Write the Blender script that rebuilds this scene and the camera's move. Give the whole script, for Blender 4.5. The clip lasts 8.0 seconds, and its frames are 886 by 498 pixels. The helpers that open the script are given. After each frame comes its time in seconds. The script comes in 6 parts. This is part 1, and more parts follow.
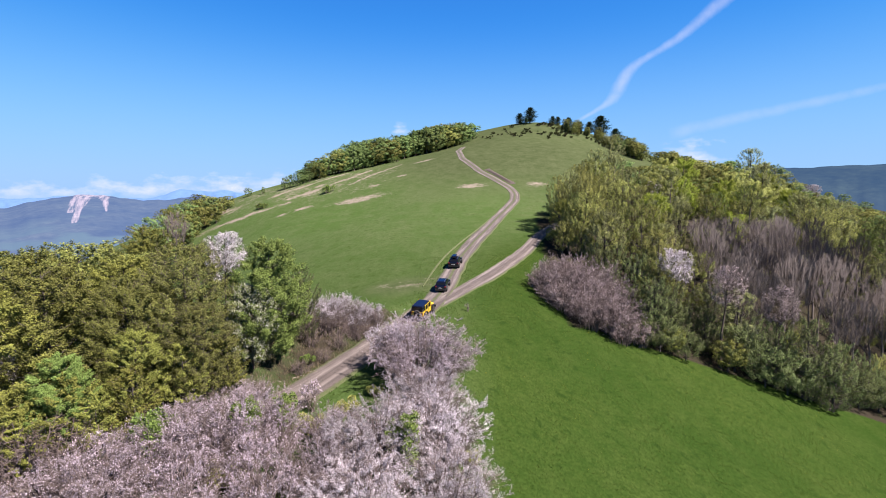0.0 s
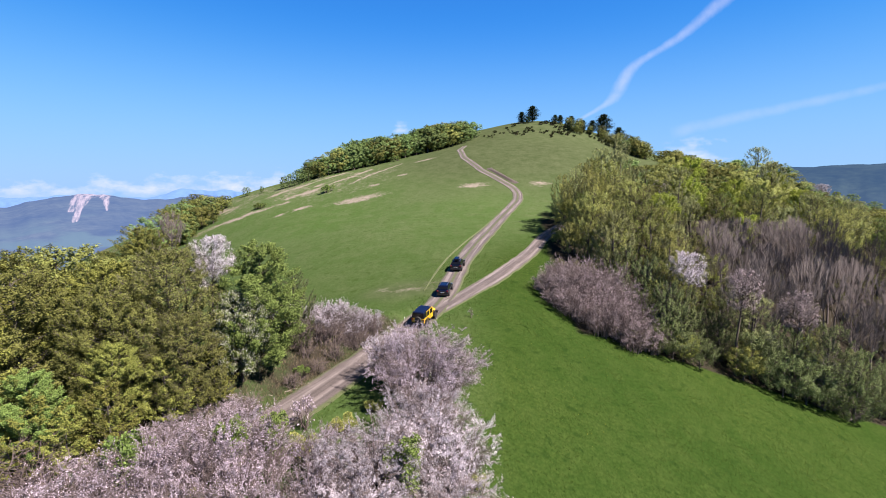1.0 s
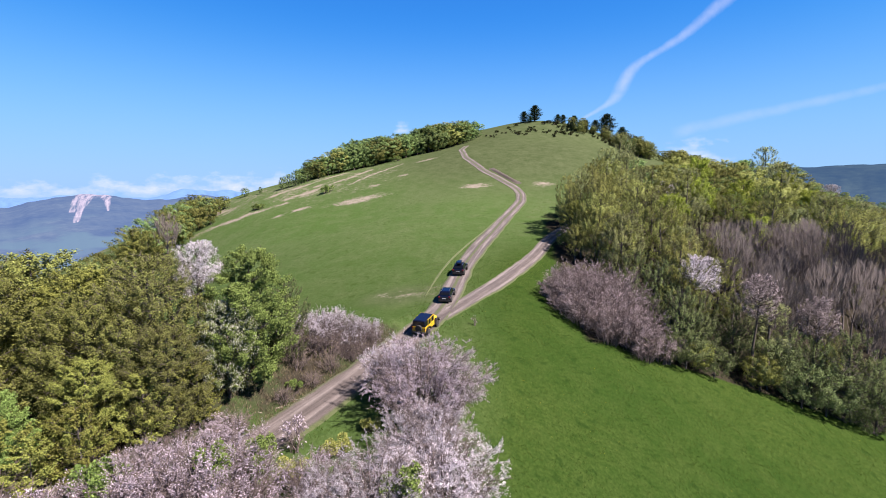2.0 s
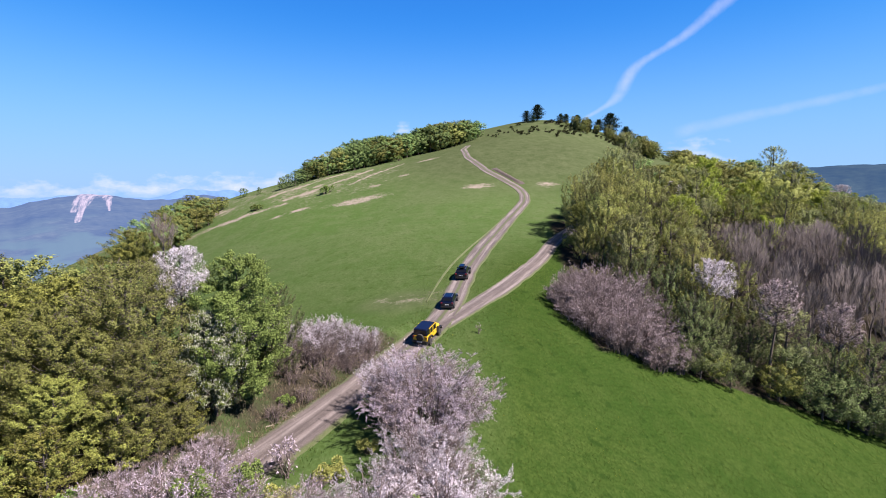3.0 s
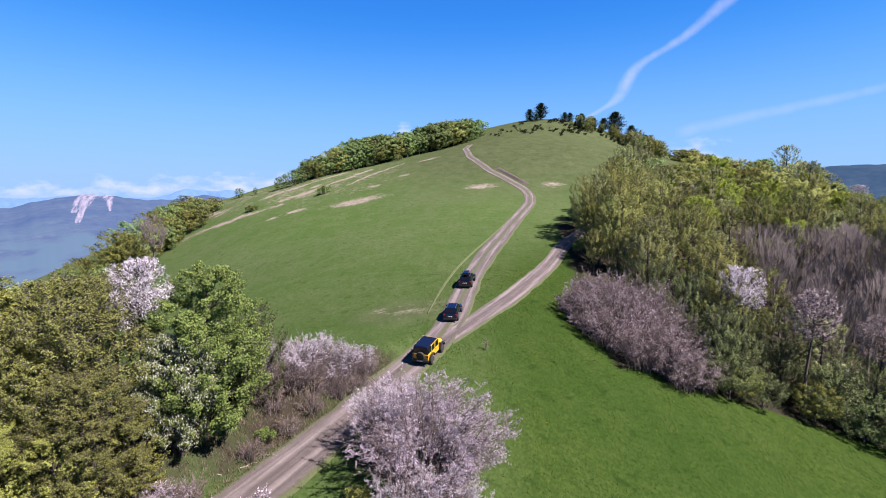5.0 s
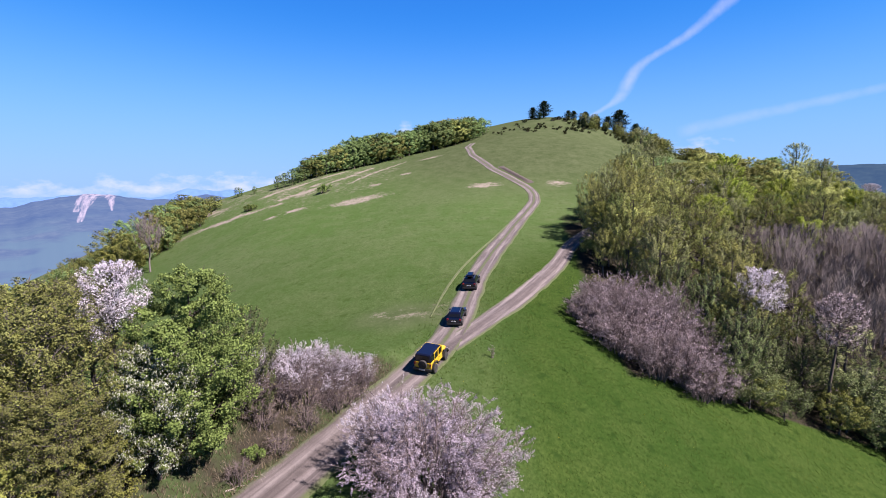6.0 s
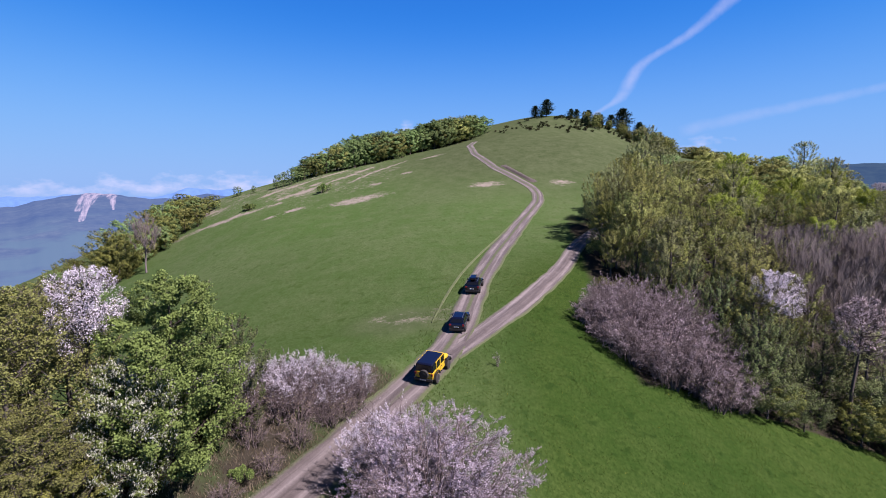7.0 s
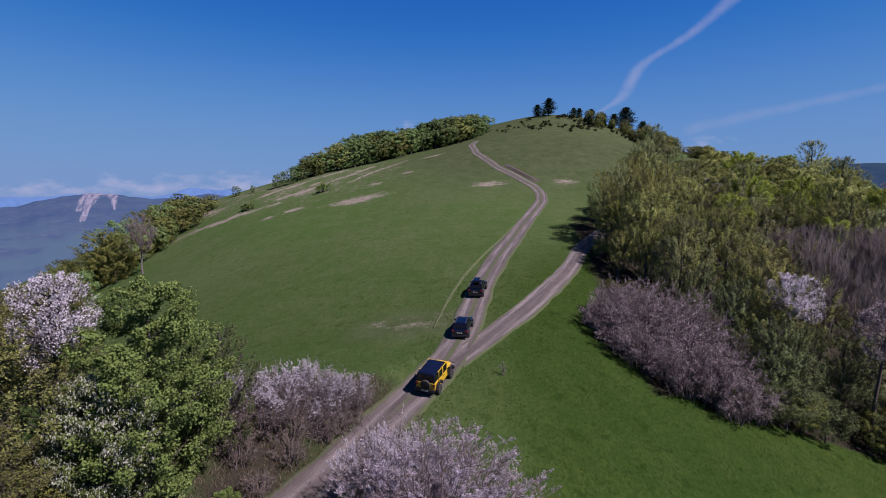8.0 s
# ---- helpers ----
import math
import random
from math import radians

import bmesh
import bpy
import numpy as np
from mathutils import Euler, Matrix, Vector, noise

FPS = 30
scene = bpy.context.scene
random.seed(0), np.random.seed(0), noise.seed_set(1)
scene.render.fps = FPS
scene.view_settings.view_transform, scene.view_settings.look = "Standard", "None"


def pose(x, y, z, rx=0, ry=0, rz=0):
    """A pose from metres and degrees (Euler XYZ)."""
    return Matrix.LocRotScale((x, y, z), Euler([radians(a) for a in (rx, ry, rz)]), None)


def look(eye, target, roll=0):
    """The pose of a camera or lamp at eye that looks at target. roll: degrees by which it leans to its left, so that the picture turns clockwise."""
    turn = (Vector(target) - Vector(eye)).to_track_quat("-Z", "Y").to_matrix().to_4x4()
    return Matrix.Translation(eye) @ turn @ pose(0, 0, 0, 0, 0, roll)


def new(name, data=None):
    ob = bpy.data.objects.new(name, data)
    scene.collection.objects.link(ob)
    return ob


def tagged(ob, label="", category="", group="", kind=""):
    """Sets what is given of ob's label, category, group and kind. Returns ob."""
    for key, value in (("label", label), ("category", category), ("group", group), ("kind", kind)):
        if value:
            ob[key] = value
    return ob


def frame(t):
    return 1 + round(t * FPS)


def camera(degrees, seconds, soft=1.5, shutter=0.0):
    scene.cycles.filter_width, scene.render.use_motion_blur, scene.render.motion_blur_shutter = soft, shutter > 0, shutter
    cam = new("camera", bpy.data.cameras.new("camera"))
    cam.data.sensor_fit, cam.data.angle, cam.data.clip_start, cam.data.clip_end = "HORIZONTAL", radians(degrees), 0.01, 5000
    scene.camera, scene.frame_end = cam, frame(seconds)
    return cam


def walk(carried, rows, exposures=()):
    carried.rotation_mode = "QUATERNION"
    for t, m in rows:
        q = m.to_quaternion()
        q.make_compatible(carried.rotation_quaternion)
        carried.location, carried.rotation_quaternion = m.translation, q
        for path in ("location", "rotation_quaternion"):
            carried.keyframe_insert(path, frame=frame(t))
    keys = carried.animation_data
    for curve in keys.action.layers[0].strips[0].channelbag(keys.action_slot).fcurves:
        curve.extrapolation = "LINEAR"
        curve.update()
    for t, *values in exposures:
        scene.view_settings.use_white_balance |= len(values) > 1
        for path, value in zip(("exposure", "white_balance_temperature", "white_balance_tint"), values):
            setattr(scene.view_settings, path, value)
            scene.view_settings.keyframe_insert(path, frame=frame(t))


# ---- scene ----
cam = camera(84.0, 8.0, soft=0.95)
PATH = [
    (0, (-0.018, -0.053, 13.805), (-0.017, 1.933, 13.574), 0.0),
    (0.5, (-0.126, 1.42, 13.839), (-0.126, 3.406, 13.606), -0.0),
    (1, (-0.198, 2.871, 13.89), (-0.2, 4.858, 13.656), -0.0),
    (1.5, (-0.242, 4.289, 13.952), (-0.246, 6.275, 13.719), -0.0),
    (3, (-0.473, 8.487, 14.116), (-0.484, 10.474, 13.883), 0.0),
    (3.5, (-0.533, 9.828, 14.167), (-0.545, 11.814, 13.935), 0.0),
    (4, (-0.626, 11.172, 14.196), (-0.638, 13.158, 13.962), 0.0),
    (4.5, (-0.696, 12.454, 14.199), (-0.71, 14.44, 13.965), -0.0),
    (4.7, (-0.678, 12.881, 14.211), (-0.692, 14.867, 13.979), 0.0),
    (6, (-0.907, 16.301, 14.014), (-0.928, 18.287, 13.78), 0.0),
    (6.5, (-0.975, 17.463, 14.024), (-0.998, 19.449, 13.788), -0.0),
    (7, (-1.027, 18.599, 14.023), (-1.053, 20.585, 13.786), 0.0),
    (7.5, (-1.125, 19.684, 13.997), (-1.152, 21.67, 13.76), -0.0),
    (8, (-1.184, 20.788, 13.959), (-1.214, 22.774, 13.722), -0.0),
]
EXPOSURE = [(t, 1.83 + e, k, g) for t, e, k, g in ((0.0, -0.03, 6420, 25), (3.0, -0.02, 6270, 27), (4.5, -0.05, 6170, 30), (6.0, -0.06, 6110, 32), (6.5, -0.10, 6090, 31), (7.0, -0.35, 5930, 36), (7.5, -0.67, 5890, 37), (8.0, -1.06, 5870, 37))]
walk(cam, [(t, look(eye, target, roll)) for t, eye, target, roll in PATH], EXPOSURE)

# ---- sky and sun ----
SUN = Vector((1.0, -0.55, 1.36)).normalized()
world = bpy.data.worlds.new("sky")
scene.world = world
world.use_nodes = True
wn = world.node_tree.nodes
sky = wn.new("ShaderNodeTexSky")
sky.sky_type = "NISHITA"
sky.sun_disc = False
sky.sun_elevation = math.asin(SUN.z)
sky.sun_rotation = math.atan2(SUN.x, SUN.y)
sky.altitude, sky.air_density, sky.dust_density, sky.ozone_density = 400, 1.0, 0.4, 2.5
wn["Background"].inputs["Strength"].default_value = 0.0456
# a deep blue spring sky: the three colours rise differently from the zenith to the horizon
split, blend = wn.new("ShaderNodeSeparateColor"), wn.new("ShaderNodeCombineColor")
world.node_tree.links.new(sky.outputs["Color"], split.inputs["Color"])
for channel, power, gain in (("Red", 1.45, 0.0165), ("Green", 0.70, 0.125), ("Blue", 0.175, 0.50)):
    p, g = wn.new("ShaderNodeMath"), wn.new("ShaderNodeMath")
    p.operation, g.operation = "POWER", "MULTIPLY"
    p.inputs[1].default_value, g.inputs[1].default_value = power, gain * 9.0
    world.node_tree.links.new(split.outputs[channel], p.inputs[0])
    world.node_tree.links.new(p.outputs["Value"], g.inputs[0])
    world.node_tree.links.new(g.outputs["Value"], blend.inputs[channel])
# and it deepens towards the zenith
coord, xyz, deep, shade = wn.new("ShaderNodeTexCoord"), wn.new("ShaderNodeSeparateXYZ"), wn.new("ShaderNodeMapRange"), wn.new("ShaderNodeVectorMath")
world.node_tree.links.new(coord.outputs["Generated"], xyz.inputs["Vector"])
world.node_tree.links.new(xyz.outputs["Z"], deep.inputs["Value"])
deep.interpolation_type = "SMOOTHSTEP"
deep.inputs["From Min"].default_value, deep.inputs["From Max"].default_value, deep.inputs["To Min"].default_value, deep.inputs["To Max"].default_value = 0.10, 1.0, 1.0, 0.24
shade.operation = "SCALE"
# pale haze over the horizon
low, pale = wn.new("ShaderNodeMapRange"), wn.new("ShaderNodeMix")
low.interpolation_type = "SMOOTHSTEP"
world.node_tree.links.new(xyz.outputs["Z"], low.inputs["Value"])
low.inputs["From Min"].default_value, low.inputs["From Max"].default_value, low.inputs["To Min"].default_value, low.inputs["To Max"].default_value = -0.02, 0.33, 0.80, 0.0
pale.data_type = "RGBA"
pale.inputs["B"].default_value = (2.1, 3.9, 5.8, 1)
world.node_tree.links.new(blend.outputs["Color"], pale.inputs["A"])
world.node_tree.links.new(low.outputs["Result"], pale.inputs["Factor"])
world.node_tree.links.new(pale.outputs["Result"], shade.inputs["Vector"])
world.node_tree.links.new(deep.outputs["Result"], shade.inputs["Scale"])
world.node_tree.links.new(shade.outputs["Vector"], wn["Background"].inputs["Color"])
sun = new("sun", bpy.data.lights.new("sun", "SUN"))
sun.data.energy, sun.data.angle, sun.data.color = 5.0, radians(0.53), (1.0, 0.915, 0.775)
sun.matrix_world = look(SUN * 300, (0, 0, 0))


# ---- materials ----
def nodes_of(name):
    m = bpy.data.materials.new(name)
    m.use_nodes = True
    t = m.node_tree
    return m, t, t.nodes["Principled BSDF"], t.nodes["Material Output"]


def ramp(t, fac, *stops):
    r = t.nodes.new("ShaderNodeValToRGB")
    el = r.color_ramp.elements
    while len(el) < len(stops):
        el.new(0.5)
    for e, (p, c) in zip(el, stops):
        e.position, e.color = p, (*c, 1) if len(c) == 3 else c
    t.links.new(fac, r.inputs["Fac"])
    return r.outputs["Color"]


def grain(t, scale, detail=4, rough=0.6, coords="Object", stretch=None):
    c = t.nodes.new("ShaderNodeTexCoord")
    n = t.nodes.new("ShaderNodeTexNoise")
    n.inputs["Scale"].default_value, n.inputs["Detail"].default_value, n.inputs["Roughness"].default_value = scale, detail, rough
    out = c.outputs[coords]
    if stretch:
        mp = t.nodes.new("ShaderNodeMapping")
        mp.inputs["Scale"].default_value = stretch
        t.links.new(out, mp.inputs["Vector"])
        out = mp.outputs["Vector"]
    t.links.new(out, n.inputs["Vector"])
    return n.outputs["Fac"]


def mix(t, fac, a, b, mode="MIX"):
    n = t.nodes.new("ShaderNodeMix")
    n.data_type, n.blend_type = "RGBA", mode
    for sock, v in ((n.inputs["Factor"], fac), (n.inputs["A"], a), (n.inputs["B"], b)):
        if isinstance(v, (int, float)):
            sock.default_value = v
        elif isinstance(v, tuple):
            sock.default_value = (*v, 1)
        else:
            t.links.new(v, sock)
    return n.outputs["Result"]


def calc(t, op, a, b=0.0):
    n = t.nodes.new("ShaderNodeMath")
    n.operation = op
    for sock, v in zip(n.inputs, (a, b)):
        if isinstance(v, (int, float)):
            sock.default_value = v
        else:
            t.links.new(v, sock)
    return n.outputs["Value"]


def bump(t, bsdf, fac, strength, distance):
    b = t.nodes.new("ShaderNodeBump")
    b.inputs["Strength"].default_value, b.inputs["Distance"].default_value = strength, distance
    t.links.new(fac, b.inputs["Height"])
    t.links.new(b.outputs["Normal"], bsdf.inputs["Normal"])


def attribute(t, name):
    a = t.nodes.new("ShaderNodeAttribute")
    a.attribute_name = name
    return a.outputs["Fac"]


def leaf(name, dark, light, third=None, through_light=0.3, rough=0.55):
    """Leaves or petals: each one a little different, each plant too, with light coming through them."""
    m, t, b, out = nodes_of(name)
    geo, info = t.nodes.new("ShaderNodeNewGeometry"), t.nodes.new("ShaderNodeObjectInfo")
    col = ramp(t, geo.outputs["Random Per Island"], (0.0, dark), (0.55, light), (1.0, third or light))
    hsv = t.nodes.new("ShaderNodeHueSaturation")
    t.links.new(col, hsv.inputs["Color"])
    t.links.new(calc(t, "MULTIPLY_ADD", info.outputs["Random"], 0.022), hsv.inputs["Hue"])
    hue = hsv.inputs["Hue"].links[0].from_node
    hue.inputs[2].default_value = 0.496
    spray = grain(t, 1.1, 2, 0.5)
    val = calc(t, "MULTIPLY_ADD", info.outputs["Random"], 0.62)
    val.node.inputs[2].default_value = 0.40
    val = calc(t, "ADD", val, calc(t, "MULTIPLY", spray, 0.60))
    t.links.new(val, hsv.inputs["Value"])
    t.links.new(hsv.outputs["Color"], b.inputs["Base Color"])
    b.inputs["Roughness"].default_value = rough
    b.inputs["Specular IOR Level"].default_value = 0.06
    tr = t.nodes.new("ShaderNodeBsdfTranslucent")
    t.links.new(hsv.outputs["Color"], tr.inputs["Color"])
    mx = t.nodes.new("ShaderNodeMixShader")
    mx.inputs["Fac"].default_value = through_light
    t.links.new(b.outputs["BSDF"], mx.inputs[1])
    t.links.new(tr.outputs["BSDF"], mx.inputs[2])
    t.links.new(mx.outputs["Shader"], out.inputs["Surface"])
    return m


def bark(name, dark, light):
    m, t, b, _ = nodes_of(name)
    n = grain(t, 3.0, 6, 0.7, stretch=(4, 4, 1))
    t.links.new(ramp(t, n, (0.3, dark), (0.7, light)), b.inputs["Base Color"])
    b.inputs["Roughness"].default_value = 0.9
    bump(t, b, n, 0.6, 0.03)
    return m


def plain(name, colour, rough=0.5, metal=0.0, wear=0.12, scale=6.0, coat=0.0):
    m, t, b, _ = nodes_of(name)
    n = grain(t, scale, 5, 0.6)
    lo, hi = tuple(c * (1 - wear) for c in colour), tuple(min(1, c * (1 + wear)) for c in colour)
    t.links.new(ramp(t, n, (0.3, lo), (0.7, hi)), b.inputs["Base Color"])
    b.inputs["Roughness"].default_value, b.inputs["Metallic"].default_value, b.inputs["Coat Weight"].default_value = rough, metal, coat
    return m


def grass_ground():
    m, t, b, _ = nodes_of("meadow")
    big, mid, fine = grain(t, 0.035, 4, 0.55), grain(t, 0.30, 7, 0.70, stretch=(1, 0.8, 1)), grain(t, 5.0, 5, 0.75, stretch=(1, 0.6, 1))
    lush = attribute(t, "lush")
    poor = mix(t, ramp(t, big, (0.35, (0, 0, 0)), (0.65, (1, 1, 1))), (0.0450, 0.0860, 0.0270), (0.0720, 0.1000, 0.0470))
    rich = mix(t, ramp(t, big, (0.35, (0, 0, 0)), (0.65, (1, 1, 1))), (0.0212, 0.0445, 0.0086), (0.0385, 0.0610, 0.0135))
    col = mix(t, lush, poor, rich)
    tuft = grain(t, 1.1, 8, 0.82)
    col = mix(t, ramp(t, tuft, (0.42, (0, 0, 0)), (0.62, (0.72, 0.72, 0.72))), col, mix(t, lush, (0.0377, 0.0669, 0.0199), (0.0148, 0.0350, 0.0066)))
    col = mix(t, ramp(t, mid, (0.45, (0, 0, 0)), (0.70, (0.55, 0.55, 0.55))), col, mix(t, lush, (0.0884, 0.1067, 0.0580), (0.0430, 0.0650, 0.0165)))
    clod = grain(t, 0.8, 4, 0.55)
    col = mix(t, ramp(t, clod, (0.59, (0, 0, 0)), (0.67, (0.6, 0.6, 0.6))), col, mix(t, lush, (0.0295, 0.0526, 0.0163), (0.0101, 0.0246, 0.0053)))
    col = mix(t, ramp(t, fine, (0.36, (0.72, 0.72, 0.72)), (0.66, (0, 0, 0))), col, mix(t, lush, (0.0306, 0.0515, 0.0098), (0.0087, 0.0203, 0.0035)))
    heath = attribute(t, "heath")
    col = mix(t, calc(t, "MULTIPLY", heath, 1.0), col, mix(t, ramp(t, calc(t, "MULTIPLY", calc(t, "ADD", tuft, mid), 0.5), (0.40, (0, 0, 0)), (0.60, (1, 1, 1))), (0.0330, 0.0480, 0.0190), (0.0560, 0.0700, 0.0340)))
    dry = attribute(t, "dry")
    streak = calc(t, "ADD", calc(t, "MULTIPLY", grain(t, 0.7, 8, 0.82, stretch=(1, 1.2, 1)), 2.1), calc(t, "MULTIPLY", grain(t, 0.11, 4, 0.6), 0.9))
    d = calc(t, "ADD", dry, calc(t, "SUBTRACT", streak, 1.55))
    col = mix(t, ramp(t, d, (0.42, (0, 0, 0)), (0.85, (1, 1, 1))), col, mix(t, fine, (0.098, 0.086, 0.070), (0.232, 0.207, 0.172)))
    # leaf litter; its colour is lowered to hold the shade under the wood
    wood = attribute(t, "shaded_litter")
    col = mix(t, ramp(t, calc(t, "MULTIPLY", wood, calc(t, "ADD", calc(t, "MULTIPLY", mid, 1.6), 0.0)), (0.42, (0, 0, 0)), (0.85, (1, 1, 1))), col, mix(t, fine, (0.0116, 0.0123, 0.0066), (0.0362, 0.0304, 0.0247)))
    t.links.new(col, b.inputs["Base Color"])
    b.inputs["Roughness"].default_value = 0.85
    b.inputs["Specular IOR Level"].default_value = 0.0
    bump(t, b, calc(t, "ADD", fine, mid), 0.3, 0.10)
    return m


def dirt_track():
    m, t, b, _ = nodes_of("dirt_track")
    big, fine = grain(t, 0.6, 8, 0.78), grain(t, 6, 6, 0.75)
    col = mix(t, ramp(t, big, (0.3, (0, 0, 0)), (0.7, (1, 1, 1))), (0.037, 0.030, 0.0275), (0.110, 0.094, 0.088))
    col = mix(t, ramp(t, fine, (0.35, (0.6, 0.6, 0.6)), (0.65, (0, 0, 0))), col, (0.0596, 0.0497, 0.044))
    rut = attribute(t, "rut")
    col = mix(t, calc(t, "MULTIPLY", rut, calc(t, "ADD", big, 0.30)), col, mix(t, fine, (0.102, 0.088, 0.083), (0.178, 0.158, 0.151)))
    # long dark wheel lines
    v, n = t.nodes.new("ShaderNodeCombineXYZ"), t.nodes.new("ShaderNodeTexNoise")
    t.links.new(calc(t, "MULTIPLY", attribute(t, "side"), 2.6), v.inputs["X"])
    t.links.new(calc(t, "MULTIPLY", attribute(t, "run"), 0.10), v.inputs["Y"])
    t.links.new(v.outputs["Vector"], n.inputs["Vector"])
    n.inputs["Scale"].default_value, n.inputs["Detail"].default_value, n.inputs["Roughness"].default_value = 1.0, 4, 0.6
    col = mix(t, ramp(t, n.outputs["Fac"], (0.40, (0.75, 0.75, 0.75)), (0.56, (0, 0, 0))), col, (0.036, 0.029, 0.027))
    verge = attribute(t, "verge")
    g = ramp(t, calc(t, "MULTIPLY", verge, calc(t, "ADD", grain(t, 1.6, 6, 0.7), 0.5)), (0.40, (0, 0, 0)), (0.78, (1, 1, 1)))
    col = mix(t, g, col, mix(t, fine, (0.0256, 0.0398, 0.0099), (0.0568, 0.0682, 0.0241)))
    t.links.new(col, b.inputs["Base Color"])
    b.inputs["Roughness"].default_value = 0.95
    bump(t, b, calc(t, "ADD", fine, big), 0.6, 0.08)
    return m


def streaks(t):
    """Scree and rock ribs that run down the slope."""
    v, n = t.nodes.new("ShaderNodeCombineXYZ"), t.nodes.new("ShaderNodeTexNoise")
    across, upward = attribute(t, "across"), attribute(t, "upward")
    # the ribs lean a little
    t.links.new(calc(t, "ADD", calc(t, "MULTIPLY", across, 3.4), calc(t, "MULTIPLY", upward, -9.0)), v.inputs["X"])
    t.links.new(calc(t, "MULTIPLY", upward, 9.0), v.inputs["Y"])
    t.links.new(v.outputs["Vector"], n.inputs["Vector"])
    n.inputs["Scale"].default_value, n.inputs["Detail"].default_value, n.inputs["Roughness"].default_value = 1.0, 5, 0.7
    return n.outputs["Fac"]


def far_forest(name, dark, light, field, haze_colour, glow):
    """Wooded mountains some kilometres off; the haze over them is their own blue emission."""
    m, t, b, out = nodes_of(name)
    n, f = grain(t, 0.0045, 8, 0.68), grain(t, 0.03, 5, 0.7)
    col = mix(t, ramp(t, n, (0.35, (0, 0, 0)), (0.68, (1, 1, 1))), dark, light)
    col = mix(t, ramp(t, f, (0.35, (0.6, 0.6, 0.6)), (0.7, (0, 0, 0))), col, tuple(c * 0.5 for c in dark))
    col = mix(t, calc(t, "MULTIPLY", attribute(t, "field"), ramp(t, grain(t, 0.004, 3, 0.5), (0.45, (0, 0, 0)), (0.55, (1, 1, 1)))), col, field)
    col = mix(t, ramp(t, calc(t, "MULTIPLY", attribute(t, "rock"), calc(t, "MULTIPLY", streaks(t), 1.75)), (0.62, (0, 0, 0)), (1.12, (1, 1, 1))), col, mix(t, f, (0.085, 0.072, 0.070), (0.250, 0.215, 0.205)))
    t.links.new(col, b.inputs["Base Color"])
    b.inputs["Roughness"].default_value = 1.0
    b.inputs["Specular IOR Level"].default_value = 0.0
    b.inputs["Emission Color"].default_value, b.inputs["Emission Strength"].default_value = (*haze_colour, 1), glow
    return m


def vapour(name, scale, stretch, lo, hi, strength, peak=1.0):
    """Cloud or trail far up: white where dense, clear sky between."""
    m, t, b, out = nodes_of(name)
    e, tr, mx = t.nodes.new("ShaderNodeEmission"), t.nodes.new("ShaderNodeBsdfTransparent"), t.nodes.new("ShaderNodeMixShader")
    e.inputs["Color"].default_value, e.inputs["Strength"].default_value = (0.93, 0.95, 1.0, 1), strength
    n = grain(t, scale, 7, 0.62, stretch=stretch)
    dens = calc(t, "MULTIPLY", calc(t, "ADD", n, attribute(t, "dense")), 0.5)
    a = ramp(t, dens, (lo, (0, 0, 0)), (hi, (peak, peak, peak)))
    t.links.new(calc(t, "MULTIPLY", a, attribute(t, "fade")), mx.inputs["Fac"])
    t.links.new(tr.outputs["BSDF"], mx.inputs[1])
    t.links.new(e.outputs["Emission"], mx.inputs[2])
    t.links.new(mx.outputs["Shader"], out.inputs["Surface"])
    return m


MEADOW, TRACK = grass_ground(), dirt_track()
BARK_GREY, BARK_BROWN, BARK_DARK = bark("bark_grey", (0.0284, 0.0241, 0.0213), (0.0745, 0.0653, 0.0582)), bark("bark_brown", (0.029, 0.0217, 0.0169), (0.0772, 0.0604, 0.0483)), bark("bark_dark", (0.0169, 0.0135, 0.0121), (0.0483, 0.0386, 0.0338))
WORN_GRASS = plain("worn_grass", (0.050, 0.066, 0.021), 0.9, wear=0.35, scale=2.0)
EARTH = bark("bare_earth", (0.022, 0.017, 0.013), (0.060, 0.048, 0.038))
TWIG_WOOD = bark("twig_wood", (0.066, 0.056, 0.053), (0.142, 0.122, 0.117))
PALE_WOOD = bark("pale_wood", (0.142, 0.1242, 0.0994), (0.284, 0.2556, 0.213))
TWIG_PURPLE = bark("twig_purple", (0.0604, 0.0454, 0.0426), (0.1242, 0.0994, 0.0937))
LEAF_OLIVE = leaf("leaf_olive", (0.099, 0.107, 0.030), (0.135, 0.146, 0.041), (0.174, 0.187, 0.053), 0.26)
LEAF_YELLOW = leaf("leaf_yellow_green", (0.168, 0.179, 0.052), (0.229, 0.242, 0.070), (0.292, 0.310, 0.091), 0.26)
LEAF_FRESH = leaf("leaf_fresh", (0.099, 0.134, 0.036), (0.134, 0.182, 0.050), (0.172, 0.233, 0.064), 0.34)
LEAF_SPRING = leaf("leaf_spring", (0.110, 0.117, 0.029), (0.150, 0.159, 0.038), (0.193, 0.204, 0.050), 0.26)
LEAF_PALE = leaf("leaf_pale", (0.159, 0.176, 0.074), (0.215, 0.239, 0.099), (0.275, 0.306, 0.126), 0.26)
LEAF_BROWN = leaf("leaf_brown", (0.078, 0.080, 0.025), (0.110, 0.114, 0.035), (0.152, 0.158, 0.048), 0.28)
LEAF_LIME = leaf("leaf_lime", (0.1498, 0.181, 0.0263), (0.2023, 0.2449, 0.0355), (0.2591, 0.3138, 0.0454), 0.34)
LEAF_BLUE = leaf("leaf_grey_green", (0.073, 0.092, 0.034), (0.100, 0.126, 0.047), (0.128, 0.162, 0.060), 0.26)
